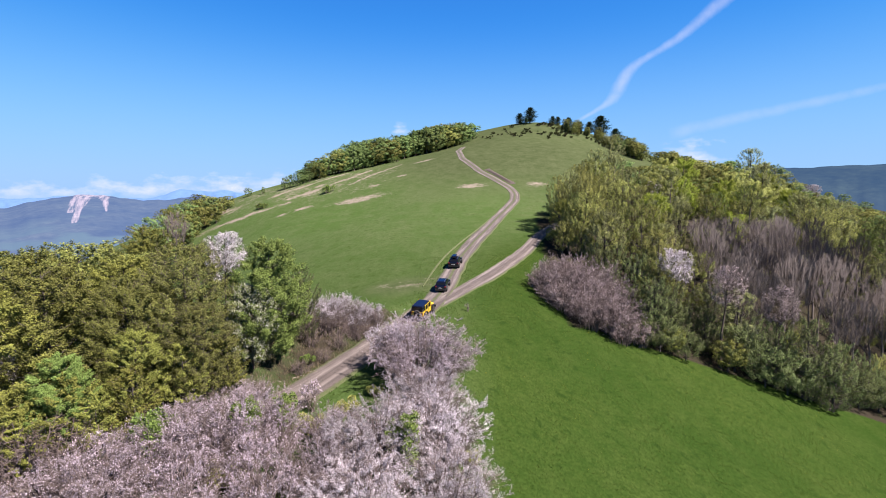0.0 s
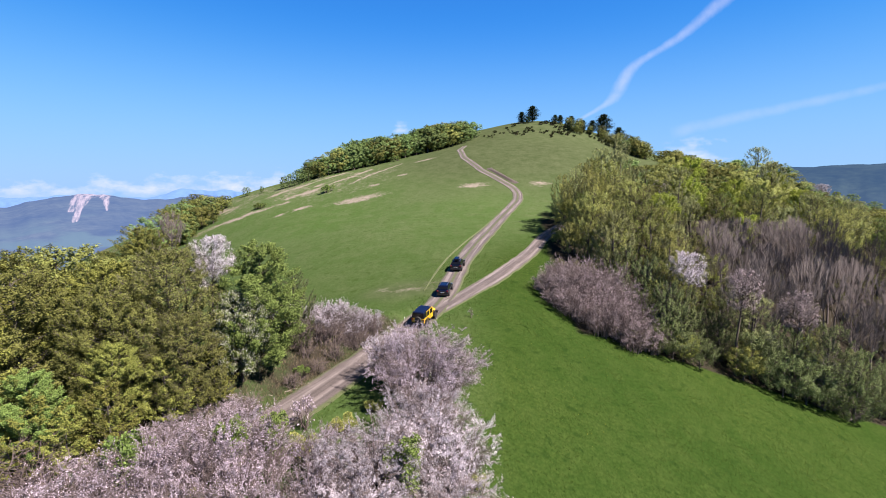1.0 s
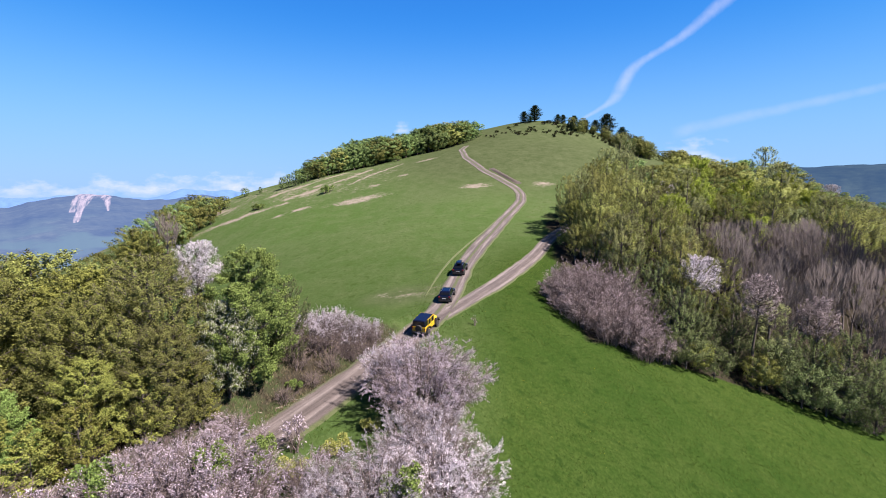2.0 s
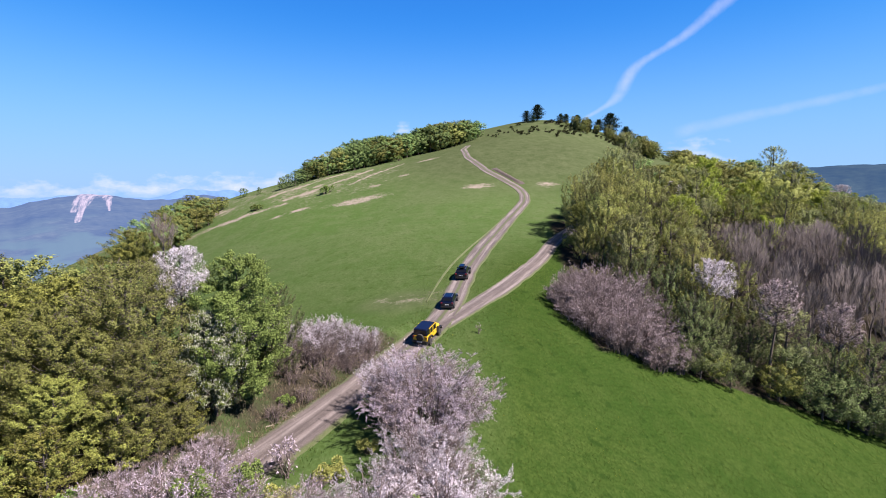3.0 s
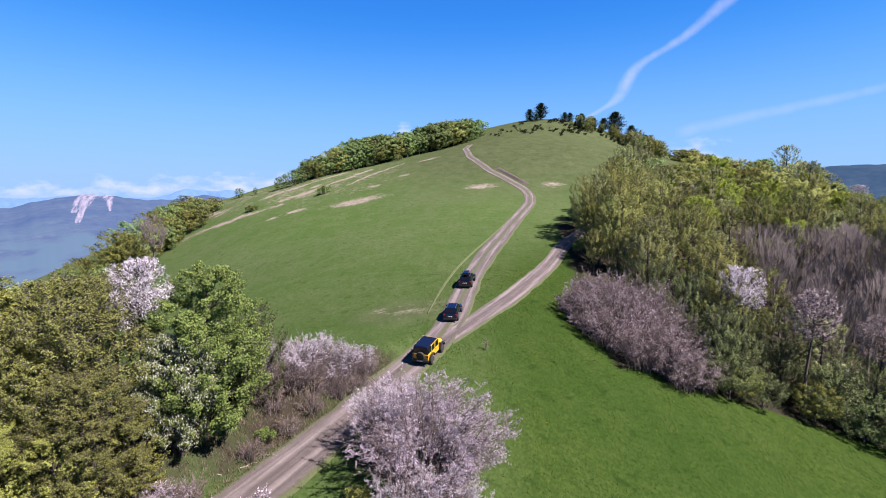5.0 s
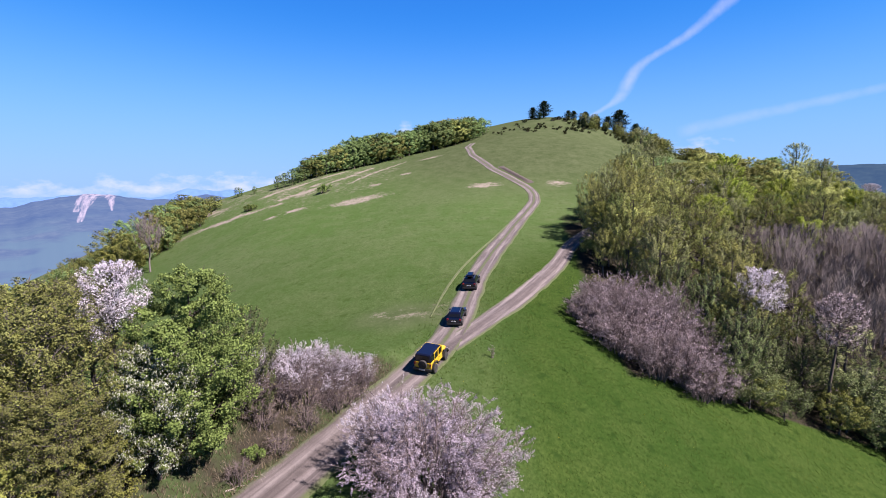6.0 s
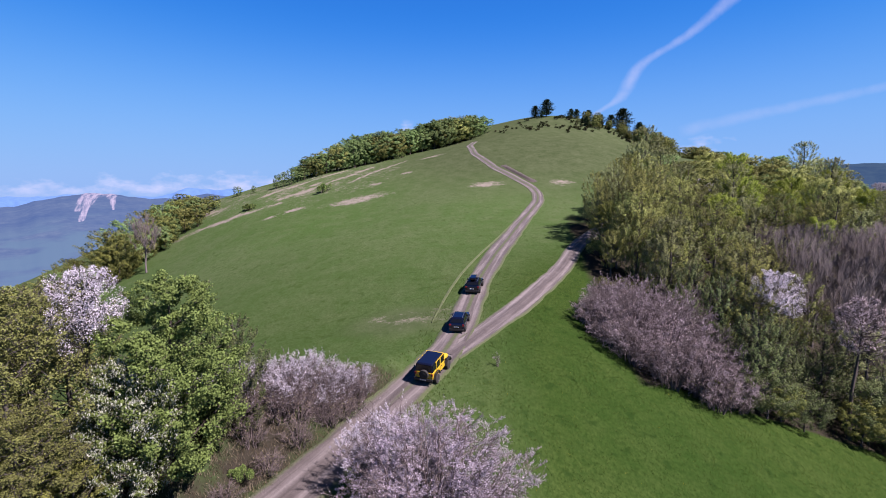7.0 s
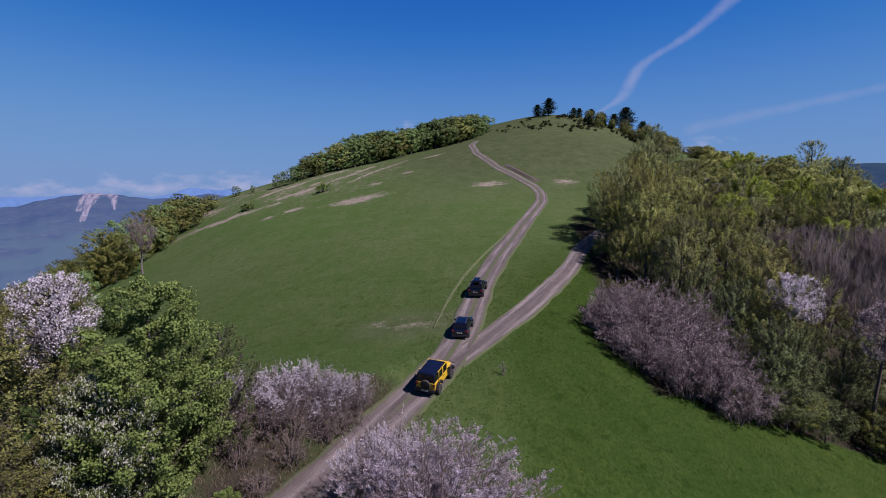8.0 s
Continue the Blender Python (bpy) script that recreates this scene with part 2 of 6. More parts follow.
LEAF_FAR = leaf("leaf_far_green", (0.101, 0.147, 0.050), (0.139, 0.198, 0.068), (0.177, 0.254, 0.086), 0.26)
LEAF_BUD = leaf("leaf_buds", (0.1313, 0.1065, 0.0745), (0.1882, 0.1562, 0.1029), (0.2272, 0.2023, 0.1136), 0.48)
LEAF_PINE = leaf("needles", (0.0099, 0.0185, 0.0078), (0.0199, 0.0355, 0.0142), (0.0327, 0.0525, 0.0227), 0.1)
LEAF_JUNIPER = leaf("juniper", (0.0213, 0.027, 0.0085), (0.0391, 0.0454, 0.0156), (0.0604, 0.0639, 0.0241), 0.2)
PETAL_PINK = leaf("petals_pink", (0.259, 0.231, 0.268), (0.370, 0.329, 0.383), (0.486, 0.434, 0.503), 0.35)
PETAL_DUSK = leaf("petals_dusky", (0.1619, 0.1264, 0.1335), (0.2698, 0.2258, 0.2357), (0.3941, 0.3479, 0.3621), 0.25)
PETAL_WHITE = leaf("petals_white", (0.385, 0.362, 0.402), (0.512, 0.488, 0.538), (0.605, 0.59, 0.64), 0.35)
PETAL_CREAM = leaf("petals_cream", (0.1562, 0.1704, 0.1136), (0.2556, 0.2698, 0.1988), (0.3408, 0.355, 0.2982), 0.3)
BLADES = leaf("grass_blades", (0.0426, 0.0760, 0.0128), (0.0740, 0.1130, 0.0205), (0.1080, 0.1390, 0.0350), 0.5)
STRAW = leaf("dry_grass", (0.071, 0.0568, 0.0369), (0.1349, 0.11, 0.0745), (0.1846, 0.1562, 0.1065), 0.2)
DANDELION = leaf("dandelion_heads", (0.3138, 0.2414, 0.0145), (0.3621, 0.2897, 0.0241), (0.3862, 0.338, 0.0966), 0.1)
YELLOW = plain("yellow_paint", (0.4402, 0.284, 0.0128), 0.35, wear=0.06, coat=0.3)
NAVY = plain("navy_paint", (0.0028, 0.0035, 0.0099), 0.14, wear=0.15, coat=0.35)
BLACK_PAINT = plain("black_paint", (0.0028, 0.0028, 0.005), 0.14, wear=0.2, coat=0.35)
HARDTOP = plain("hardtop", (0.0028, 0.0043, 0.0142), 0.28, wear=0.2)
PLASTIC = plain("black_plastic", (0.0071, 0.0071, 0.0078), 0.5, wear=0.3)
RUBBER = plain("rubber", (0.0156, 0.0142, 0.0128), 0.85, wear=0.35, scale=12)
RIM = plain("rim", (0.2272, 0.2272, 0.2343), 0.35, 0.9)
GLASS = plain("dark_glass", (0.0043, 0.005, 0.0064), 0.05, wear=0.1)
LAMP_RED = plain("tail_lamp", (0.1136, 0.0057, 0.0057), 0.3)
PLATE = plain("white_plate", (0.5325, 0.5396, 0.5538), 0.4, wear=0.04)
INK = plain("plate_ink", (0.02, 0.02, 0.02), 0.5)
# distance haze as emission on all three, and in the range's base colour too
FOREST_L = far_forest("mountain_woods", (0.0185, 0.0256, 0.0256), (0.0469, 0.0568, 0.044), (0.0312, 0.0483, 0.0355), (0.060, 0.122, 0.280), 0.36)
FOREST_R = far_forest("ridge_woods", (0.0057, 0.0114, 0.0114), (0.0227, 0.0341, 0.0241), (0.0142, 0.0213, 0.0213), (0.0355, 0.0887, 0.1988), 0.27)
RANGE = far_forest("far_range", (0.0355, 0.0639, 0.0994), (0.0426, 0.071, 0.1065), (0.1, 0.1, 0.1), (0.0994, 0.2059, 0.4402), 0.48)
CLOUD = vapour("cloud", 0.0055, (1, 1, 2.2), 0.48, 0.70, 0.33, 0.66)
TRAIL = vapour("vapour_trail", 0.006, (1, 1, 1), 0.40, 0.92, 0.312, 0.50)
TRAIL_THIN = vapour("vapour_trail_thin", 0.006, (1, 1, 1), 0.40, 0.92, 0.30, 0.28)


# ---- mesh helpers ----
def mesh_of(name, verts, faces, material, smooth=False):
    """A mesh from arrays: verts n x 3, faces m x 3 or m x 4."""
    me = bpy.data.meshes.new(name)
    verts, faces = np.asarray(verts, np.float32), np.asarray(faces, np.int32)
    k = faces.shape[1]
    me.vertices.add(len(verts))
    me.vertices.foreach_set("co", verts.ravel())
    me.loops.add(faces.size)
    me.loops.foreach_set("vertex_index", faces.ravel())
    me.polygons.add(len(faces))
    me.polygons.foreach_set("loop_start", np.arange(0, faces.size, k, dtype=np.int32))
    if smooth:
        me.polygons.foreach_set("use_smooth", np.ones(len(faces), bool))
    me.materials.append(material)
    me.update(calc_edges=True)
    return me


def add_attribute(me, name, values):
    me.attributes.new(name, "FLOAT", "POINT").data.foreach_set("value", np.asarray(values, np.float32))


def grid_faces(nu, nv):
    i = np.arange((nu - 1) * (nv - 1))
    a = (i // (nv - 1)) * nv + i % (nv - 1)
    return np.stack((a, a + nv, a + nv + 1, a + 1), 1)


def part(name, bm, material, parent, label=""):
    me = bpy.data.meshes.new(name)
    bm.to_mesh(me)
    bm.free()
    me.materials.append(material)
    ob = new(name, me)
    ob.parent = parent
    return tagged(ob, label)


def part_of(name, me, parent, label=""):
    ob = new(name, me)
    ob.parent = parent
    return tagged(ob, label)


# ---- the hill ----
RIDGE = [(-400, -60), (-100, -24), (0, -8.5), (25, -4.6), (41, -2.2), (56, -0.5), (72, 1.9), (87, 4.4), (110, 8.3), (138, 14.4), (158, 20.5), (175, 26.0), (224, 38.0), (250, 48.0), (264, 51.0), (285, 49.5), (350, 44.0), (450, 26.0), (700, -60), (1200, -190), (2000, -240), (6000, -250)]
AXIS = [(-400, -30), (0, -12), (44, -6), (60, -1), (90, 4), (140, 12), (200, 26), (262, 46), (400, 46), (6000, 46)]


def knots(table, v):
    """Smooth monotone curve through a few (place, value) knots."""
    t = np.asarray(table, float)
    X, Y = t[:, 0], t[:, 1]
    d = np.diff(Y) / np.diff(X)
    s = np.concatenate(([d[0]], np.where(d[1:] * d[:-1] > 0, 2 * d[1:] * d[:-1] / (d[1:] + d[:-1] + 1e-12), 0), [d[-1]]))
    v = np.clip(np.asarray(v, float), X[0], X[-1])
    i = np.clip(np.searchsorted(X, v) - 1, 0, len(X) - 2)
    h = X[i + 1] - X[i]
    u = (v - X[i]) / h
    return (2*u**3 - 3*u**2 + 1) * Y[i] + (u**3 - 2*u**2 + u) * h * s[i] + (3*u**2 - 2*u**3) * Y[i + 1] + (u**3 - u**2) * h * s[i + 1]


def soft(v, w):
    """A ramp that sets in smoothly over w metres."""
    return w * np.logaddexp(0, np.asarray(v, float) / w)


def step(a, b, v):
    u = np.clip((np.asarray(v, float) - a) / (b - a), 0, 1)
    return u * u * (3 - 2 * u)


def height(x, y):
    """The hill: a ridge that climbs away to the summit and falls off on both sides."""
    x, y = np.asarray(x, float), np.asarray(y, float)
    u = x - knots(AXIS, y)
    z = knots(RIDGE, y)
    steep = 0.33 - 0.19 * step(66, 110, y)
    z = z - steep * soft(u - 5 - 2 * step(45, 60, y) - 14 * step(70, 100, y), 2.5) - 0.12 * soft(u - 95, 20) - 0.22 * step(190, 250, y) * soft(u - 8, 6)
    near = step(50, 75, y)
    z = z - (0.15 + 0.14 * step(190, 290, y)) * near * soft(-u - 5, 6) - (1 - near) * 0.15 * soft(-u - 22, 6)
    z = z - 0.26 * soft(-u - (60 + 0.5 * np.clip(y - 130, -60, 400)), 12)
    w = -0.85 * (x + 11.6) + 0.53 * (y - 40.4)
    z = z + 1.7 * step(2.0, 5.0, w) * step(64, 52, y) * step(45, 15, w)
    floor = -245 + 12 * np.sin(x / 310) * np.cos(y / 420)
    z = floor + soft(z - floor, 14)
    z = z + 0.22 * np.sin(x / 7.1 + 1.3) * np.sin(y / 9.3) + 0.5 * np.sin(x / 23 + y / 31) * step(40, 120, y)
    return z

GROUND_X = np.unique(np.concatenate((-np.geomspace(90, 4700, 60)[::-1], np.arange(-90, -30, 2.5), np.arange(-30, 50, 1.0), np.arange(50, 140, 2.5), np.geomspace(140, 4700, 56))))
GROUND_Y = np.unique(np.concatenate((-np.geomspace(20, 4700, 40)[::-1], np.arange(-20, 20, 4.0), np.arange(20, 110, 1.0), np.arange(110, 320, 2.5), np.geomspace(320, 4700, 70))))


def spot(x, y, cx, cy, rx, ry, turn=0.0):
    """1 inside an ellipse, falling softly to 0 at its rim."""
    c, s = math.cos(radians(turn)), math.sin(radians(turn))
    u, v = (c * (x - cx) + s * (y - cy)) / rx, (-s * (x - cx) + c * (y - cy)) / ry
    return np.clip(1.4 - 1.1 * np.hypot(u, v), 0, 1)


def along(line, x, y):
    """Distance from points to a line of (x, y) knots."""
    best = np.full(np.shape(x), 1e9)
    for (ax, ay), (bx, by) in zip(line[:-1], line[1:]):
        dx, dy = bx - ax, by - ay
        u = np.clip(((x - ax) * dx + (y - ay) * dy) / (dx * dx + dy * dy), 0, 1)
        best = np.minimum(best, np.hypot(x - ax - u * dx, y - ay - u * dy))
    return best


MAIN = [(-34, 20), (-22, 28.5), (-13.8, 35.9), (-11.9, 38.9), (-10.4, 41.5), (-8.4, 45.6), (-6.4, 50), (-4.5, 54), (-2.4, 58.3), (-0.8, 62.5), (0.35, 66.8), (1.3, 72), (2.75, 79.6), (6.4, 93.0), (12.2, 111.0), (15.9, 121), (18.9, 130.0), (19.9, 136.6), (19.2, 142.3), (16.4, 149), (11.9, 160.2), (7.0, 178.8), (6.2, 200), (9, 216)]
BRANCH = [(-1.4, 59.6), (0.8, 62.6), (2.9, 65.6), (5.7, 69.9), (8.3, 74.3), (10.6, 78.3), (13.2, 82.8), (15.7, 87.6), (17.9, 93), (20.7, 98.4), (26, 107), (34, 118)]

gx, gy = np.meshgrid(GROUND_X, GROUND_Y, indexing="ij")
gz = height(gx, gy)
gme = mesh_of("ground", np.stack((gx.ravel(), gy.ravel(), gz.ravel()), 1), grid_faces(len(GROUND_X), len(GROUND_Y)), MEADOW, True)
fx, fy = gx.ravel(), gy.ravel()
dry = np.zeros(len(fx))
for s in [(27.4, 145, 4.5, 3.5, 0), (7.7, 146, 7, 3.2, 0), (-26, 147.0, 11, 4.2, 12), (-7, 188, 7, 2.4, 22), (-14, 168, 2.5, 2, 0), (-22, 160, 3, 2, 0)]:
    dry = np.maximum(dry, 0.86 * spot(fx, fy, *s))
dry = np.maximum(dry, 0.56 * spot(fx, fy, -5.4, 69.4, 7.0, 3.4))
for line, w in (([(-76, 151), (-65, 152), (-59, 155), (-50, 157)], 2.0), ([(-49, 144.5), (-40, 148.5)], 1.5), ([(-45, 164.5), (-39, 170), (-33, 177), (-27, 188)], 1.6), ([(-50, 163), (-44, 170), (-38, 179)], 1.3), ([(-58, 170), (-46, 178), (-36, 189)], 1.6), ([(-90, 178), (-70, 166)], 3), ([(-30, 168), (-24, 178), (-16, 190)], 1.2)):
    dry = np.maximum(dry, np.clip(1.3 - along(line, fx, fy) / (0.8 * w), 0, 1))
dry = np.maximum(dry, 0.46 * step(128, 170, fy) * step(10, -30, fx) * (fy < 330))
add_attribute(gme, "dry", dry)
add_attribute(gme, "heath", np.maximum(step(125, 175, fy + 0.35 * fx) * step(-45, 5, fx) * (fy < 400), 0.9 * spot(fx, fy, -5.0, 68.6, 7.0, 4.0)))
add_attribute(gme, "lush", np.clip(step(-6, 14, fx - 0.10 * (fy - 40)) * step(104, 74, fy) + 0.42 * step(130, 60, fy), 0, 1))
# litter mask: wood floor, bank, thicket and belt, all in the shade-darkened colour
shaded_litter = 1.3 * step(14.5, 17.5, fx - 0.12 * np.clip(fy - 73, 0, 60)) * step(61.4, 62.8, fy + np.clip(18.5 - fx, -0.5, 4) * 0.8 - 0.1 * np.clip(fx - 48, 0, 40)) * step(128, 100, fy - 0.55 * (fx - 20))
shaded_litter = np.maximum(shaded_litter, np.clip(1.5 - along([(-40, 30), (-22, 37), (-16, 42.8), (-10, 50.4), (-7, 53.8)], fx, fy) / 3.7, 0, 0.95))
shaded_litter = np.maximum(shaded_litter, np.clip(1.4 - along([(-24, 24), (-10, 29), (-3, 33), (-1, 41)], fx, fy) / 2.2, 0, 1))
shaded_litter = np.maximum(shaded_litter, 0.15 * step(-78, -95, fx + 0.25 * (fy - 150)) * (fy > 60) * (fx > -220))
add_attribute(gme, "shaded_litter", shaded_litter)
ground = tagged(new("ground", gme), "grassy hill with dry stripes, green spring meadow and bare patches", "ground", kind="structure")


def track(name, line, width, label, grassy_middle, seed, swell=0.0, material=TRACK, taper=0.0):
    """A worn dirt track laid over the ground, with two ruts, a raised middle and ragged verges."""
    rng = np.random.default_rng(seed)
    p = np.array(line, float)
    s = np.concatenate(([0], np.cumsum(np.hypot(*np.diff(p, axis=0).T))))
    d = np.arange(0, s[-1], 0.35)
    k = np.ones(15) / 15
    cx = np.convolve(np.pad(np.interp(d, s, p[:, 0]), 7, mode="edge"), k, "valid")
    cy = np.convolve(np.pad(np.interp(d, s, p[:, 1]), 7, mode="edge"), k, "valid")
    tx, ty = np.gradient(cx), np.gradient(cy)
    n = np.hypot(tx, ty)
    nx, ny = ty / n, -tx / n
    q = np.linspace(-1, 1, 25)
    wob = [np.convolve(rng.normal(0, 1, len(d) + 24), np.ones(25) / 25, "valid") + 0.5 * np.convolve(rng.normal(0, 1, len(d) + 6), np.ones(7) / 7, "valid") for _ in range(2)]
    half = width / 2 * (1 + swell * np.exp(-((cy - 92) / 26) ** 2) + 2.6 * swell * np.exp(-((cy - 38) / 15) ** 2) - 1.5 * swell * np.clip((cy - 105) / 40, 0, 1))
    if taper:
        half = half * np.clip(0.15 + np.minimum(d, d[-1] - d) / taper, 0.15, 1)
    lw, rw = half * (1 + 0.15 * wob[0]), half * (1 + 0.15 * wob[1])
    off = np.where(q[None] < 0, q[None] * lw[:, None], q[None] * rw[:, None])
    X, Y = cx[:, None] + nx[:, None] * off, cy[:, None] + ny[:, None] * off
    rut = np.exp(-((np.abs(off) - 0.78) / 0.30) ** 2)
    edge = np.abs(q)[None] * np.ones_like(off)
    lift = 0.115 - 0.055 * rut - 0.16 * np.clip((edge - 0.8) / 0.2, 0, 1) ** 2
    Z = height(X, Y) + lift + rng.normal(0, 0.008, X.shape)
    me = mesh_of(name, np.stack((X.ravel(), Y.ravel(), Z.ravel()), 1), grid_faces(len(d), len(q)), material, True)
    add_attribute(me, "rut", rut.ravel())
    add_attribute(me, "side", off.ravel())
    add_attribute(me, "run", (d[:, None] * np.ones_like(off)).ravel())
    add_attribute(me, "verge", np.maximum(np.clip((edge - 0.52) / 0.46, 0, 1), grassy_middle * np.clip((cy[:, None] - 46) / 10, 0, 1) * np.exp(-(off / 0.36) ** 2)).ravel())
    return tagged(new(name, me), label, "road", kind="structure")


track("road_main", MAIN, 3.2, "rutted pale dirt track climbing the grassy hill", 0.80, 3, 0.10)
track("road_branch", BRANCH, 2.7, "pale stony dirt track leading into the wood", 0.3, 4)
track("road_old_rut", [(-2.9, 66.6), (-2.2, 70.4), (-1.3, 75.0), (0.5, 82), (3.9, 92.5), (9.3, 107), (13.2, 117)], 0.36, "faint worn wheel line in the grass", 0.9, 5, material=WORN_GRASS, taper=9.0)


def cut_bank(line, tall):
    """A low bank of bare earth that the wheels have cut beside the bend: a steep ragged face and a turf lip."""
    rng = np.random.default_rng(8)
    p = np.array(line, float)
    n = 40
    f = np.linspace(0, len(p) - 1, n)
    cx, cy = np.interp(f, np.arange(len(p)), p[:, 0]), np.interp(f, np.arange(len(p)), p[:, 1])
    tx, ty = np.gradient(cx), np.gradient(cy)
    k = np.hypot(tx, ty)
    nx, ny = ty / k, -tx / k
    swell = np.sin(np.linspace(0, math.pi, n)) ** 0.6 * (1 + 0.25 * np.convolve(rng.normal(0, 1, n + 4), np.ones(5) / 5, "valid"))
    off = np.array([-0.9, -0.3, -0.1, 0.25, 0.7, 1.5])
    up = np.array([-0.15, 0.02, 0.75, 1.0, 0.8, -0.15])
    X, Y = cx[:, None] + nx[:, None] * off, cy[:, None] + ny[:, None] * off
    Z = height(X, Y) + tall * swell[:, None] * up + rng.normal(0, 0.03, X.shape)
    me = mesh_of("bank", np.stack((X.ravel(), Y.ravel(), Z.ravel()), 1), grid_faces(n, len(off)), EARTH, True)
    return tagged(new("bank", me), "low eroded bank of dark bare earth beside the track", "bank", kind="structure")


cut_bank([(20.6, 145.4), (18.5, 149.6), (16.9, 153.4), (15.4, 157.4), (13.8, 162.0)], 0.45)


# ---- mountains round about, clouds and vapour trails ----
def ridge(name, profile, foot, crest, base, material, label, seed, rock=None, steps=0.12, rough=26, rows=60):
    """A mountain ridge: crest heights by compass angle, with spurs and gullies running down to the valley."""
    az = np.arange(profile[0][0], profile[-1][0], steps)
    v = np.linspace(0, 1, rows)
    A, V = np.meshgrid(az, v, indexing="ij")
    top = knots(profile, A)
    spur = sum(np.sin(A * f + seed * 1.7 * f + 2.1 * V) * a for f, a in ((0.55, 0.5), (1.3, 0.3), (3.1, 0.16), (6.7, 0.07)))
    r = foot + (crest - foot) * np.clip(V / 0.8, 0, 1.25) + 6 * rough * spur * V * (1 - V) * 4
    rise = np.sin(np.clip(V / 0.8, 0, 1) * math.pi / 2) ** 1.25
    fall = np.clip((V - 0.8) / 0.2, 0, 1)
    z = base + (top - base) * rise * (1 - 0.35 * fall) + rough * spur * V * (1 - V) * 4 * (1 - fall)
    a = np.radians(A)
    me = mesh_of(name, np.stack(((r * np.sin(a)).ravel(), (r * np.cos(a)).ravel(), z.ravel()), 1), grid_faces(len(az), len(v)), material, True)
    rk = np.zeros_like(A)
    if rock:
        for (a0, v0), (a1, v1), w0, w1 in rock:
            t = np.clip((V - v0) / (v1 - v0), 0, 1)
            rk = np.maximum(rk, np.clip(1.5 - np.abs(A - a0 - (a1 - a0) * t) / (w0 + (w1 - w0) * t), 0, 1) * ((V > min(v0, v1)) & (V < max(v0, v1))))
    add_attribute(me, "rock", rk.ravel())
    add_attribute(me, "across", A.ravel())
    add_attribute(me, "upward", V.ravel())
    add_attribute(me, "field", np.clip((0.45 - V) / 0.2, 0, 1).ravel())
    return tagged(new(name, me), label, "mountain", kind="structure")


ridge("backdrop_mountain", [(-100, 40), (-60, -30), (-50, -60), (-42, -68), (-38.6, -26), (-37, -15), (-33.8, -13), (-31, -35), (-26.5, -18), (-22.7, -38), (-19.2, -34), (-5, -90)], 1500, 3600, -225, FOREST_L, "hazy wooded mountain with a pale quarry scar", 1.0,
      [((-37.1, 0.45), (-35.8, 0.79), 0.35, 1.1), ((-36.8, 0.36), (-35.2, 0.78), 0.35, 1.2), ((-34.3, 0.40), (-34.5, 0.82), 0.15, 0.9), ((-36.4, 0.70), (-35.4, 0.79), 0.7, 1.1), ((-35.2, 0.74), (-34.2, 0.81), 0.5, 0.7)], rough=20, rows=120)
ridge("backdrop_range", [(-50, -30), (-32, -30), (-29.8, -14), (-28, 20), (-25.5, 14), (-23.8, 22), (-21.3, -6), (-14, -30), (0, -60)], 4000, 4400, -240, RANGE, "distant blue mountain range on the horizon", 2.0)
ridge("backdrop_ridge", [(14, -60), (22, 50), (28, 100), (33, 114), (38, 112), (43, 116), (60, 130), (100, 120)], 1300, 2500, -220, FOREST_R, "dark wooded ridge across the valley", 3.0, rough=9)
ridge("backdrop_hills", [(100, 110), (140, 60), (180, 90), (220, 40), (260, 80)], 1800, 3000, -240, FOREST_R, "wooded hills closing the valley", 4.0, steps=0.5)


def sky_sheet(name, a0, a1, e0, e1, radius, material, label, seed, weight):
    """A sheet of vapour on a far sphere, between two compass angles and two heights above the horizon (degrees)."""
    A, E = np.meshgrid(np.radians(np.linspace(a0, a1, 60)), np.radians(np.linspace(e0, e1, 16)), indexing="ij")
    co = np.stack(((radius * np.sin(A) * np.cos(E)).ravel(), (radius * np.cos(A) * np.cos(E)).ravel(), (14 + radius * np.sin(E)).ravel()), 1)
    me = mesh_of(name, co, grid_faces(60, 16), material, True)
    u, v = np.meshgrid(np.linspace(0, 1, 60), np.linspace(0, 1, 16), indexing="ij")
    add_attribute(me, "dense", weight(u, v).ravel())
    add_attribute(me, "fade", (np.clip(u * 8, 0, 1) * np.clip((1 - u) * 8, 0, 1) * np.clip(v * 5, 0, 1) * np.clip((1 - v) * 4, 0, 1)).ravel())
    return tagged(new(name, me), label, "cloud", kind="structure")


sky_sheet("cloud_bank", -46, -8, -0.9, 3.6, 4700, CLOUD, "low bank of white fair-weather clouds on the horizon", 1, lambda u, v: 0.63 - 0.75 * np.clip(v - 0.12 - 0.34 * u, 0, 1))
sky_sheet("cloud_small", 22, 31, 2.6, 5.8, 4700, CLOUD, "small white cloud behind the wood", 2, lambda u, v: 0.92 - 0.40 * v - 0.9 * np.abs(u - 0.5))

sky_sheet("cloud_puff", -7.6, -2.2, 6.0, 9.0, 4700, CLOUD, "faint white cloud over the crest wood", 3, lambda u, v: 0.63 - 0.30 * v - 0.6 * np.abs(u - 0.5))


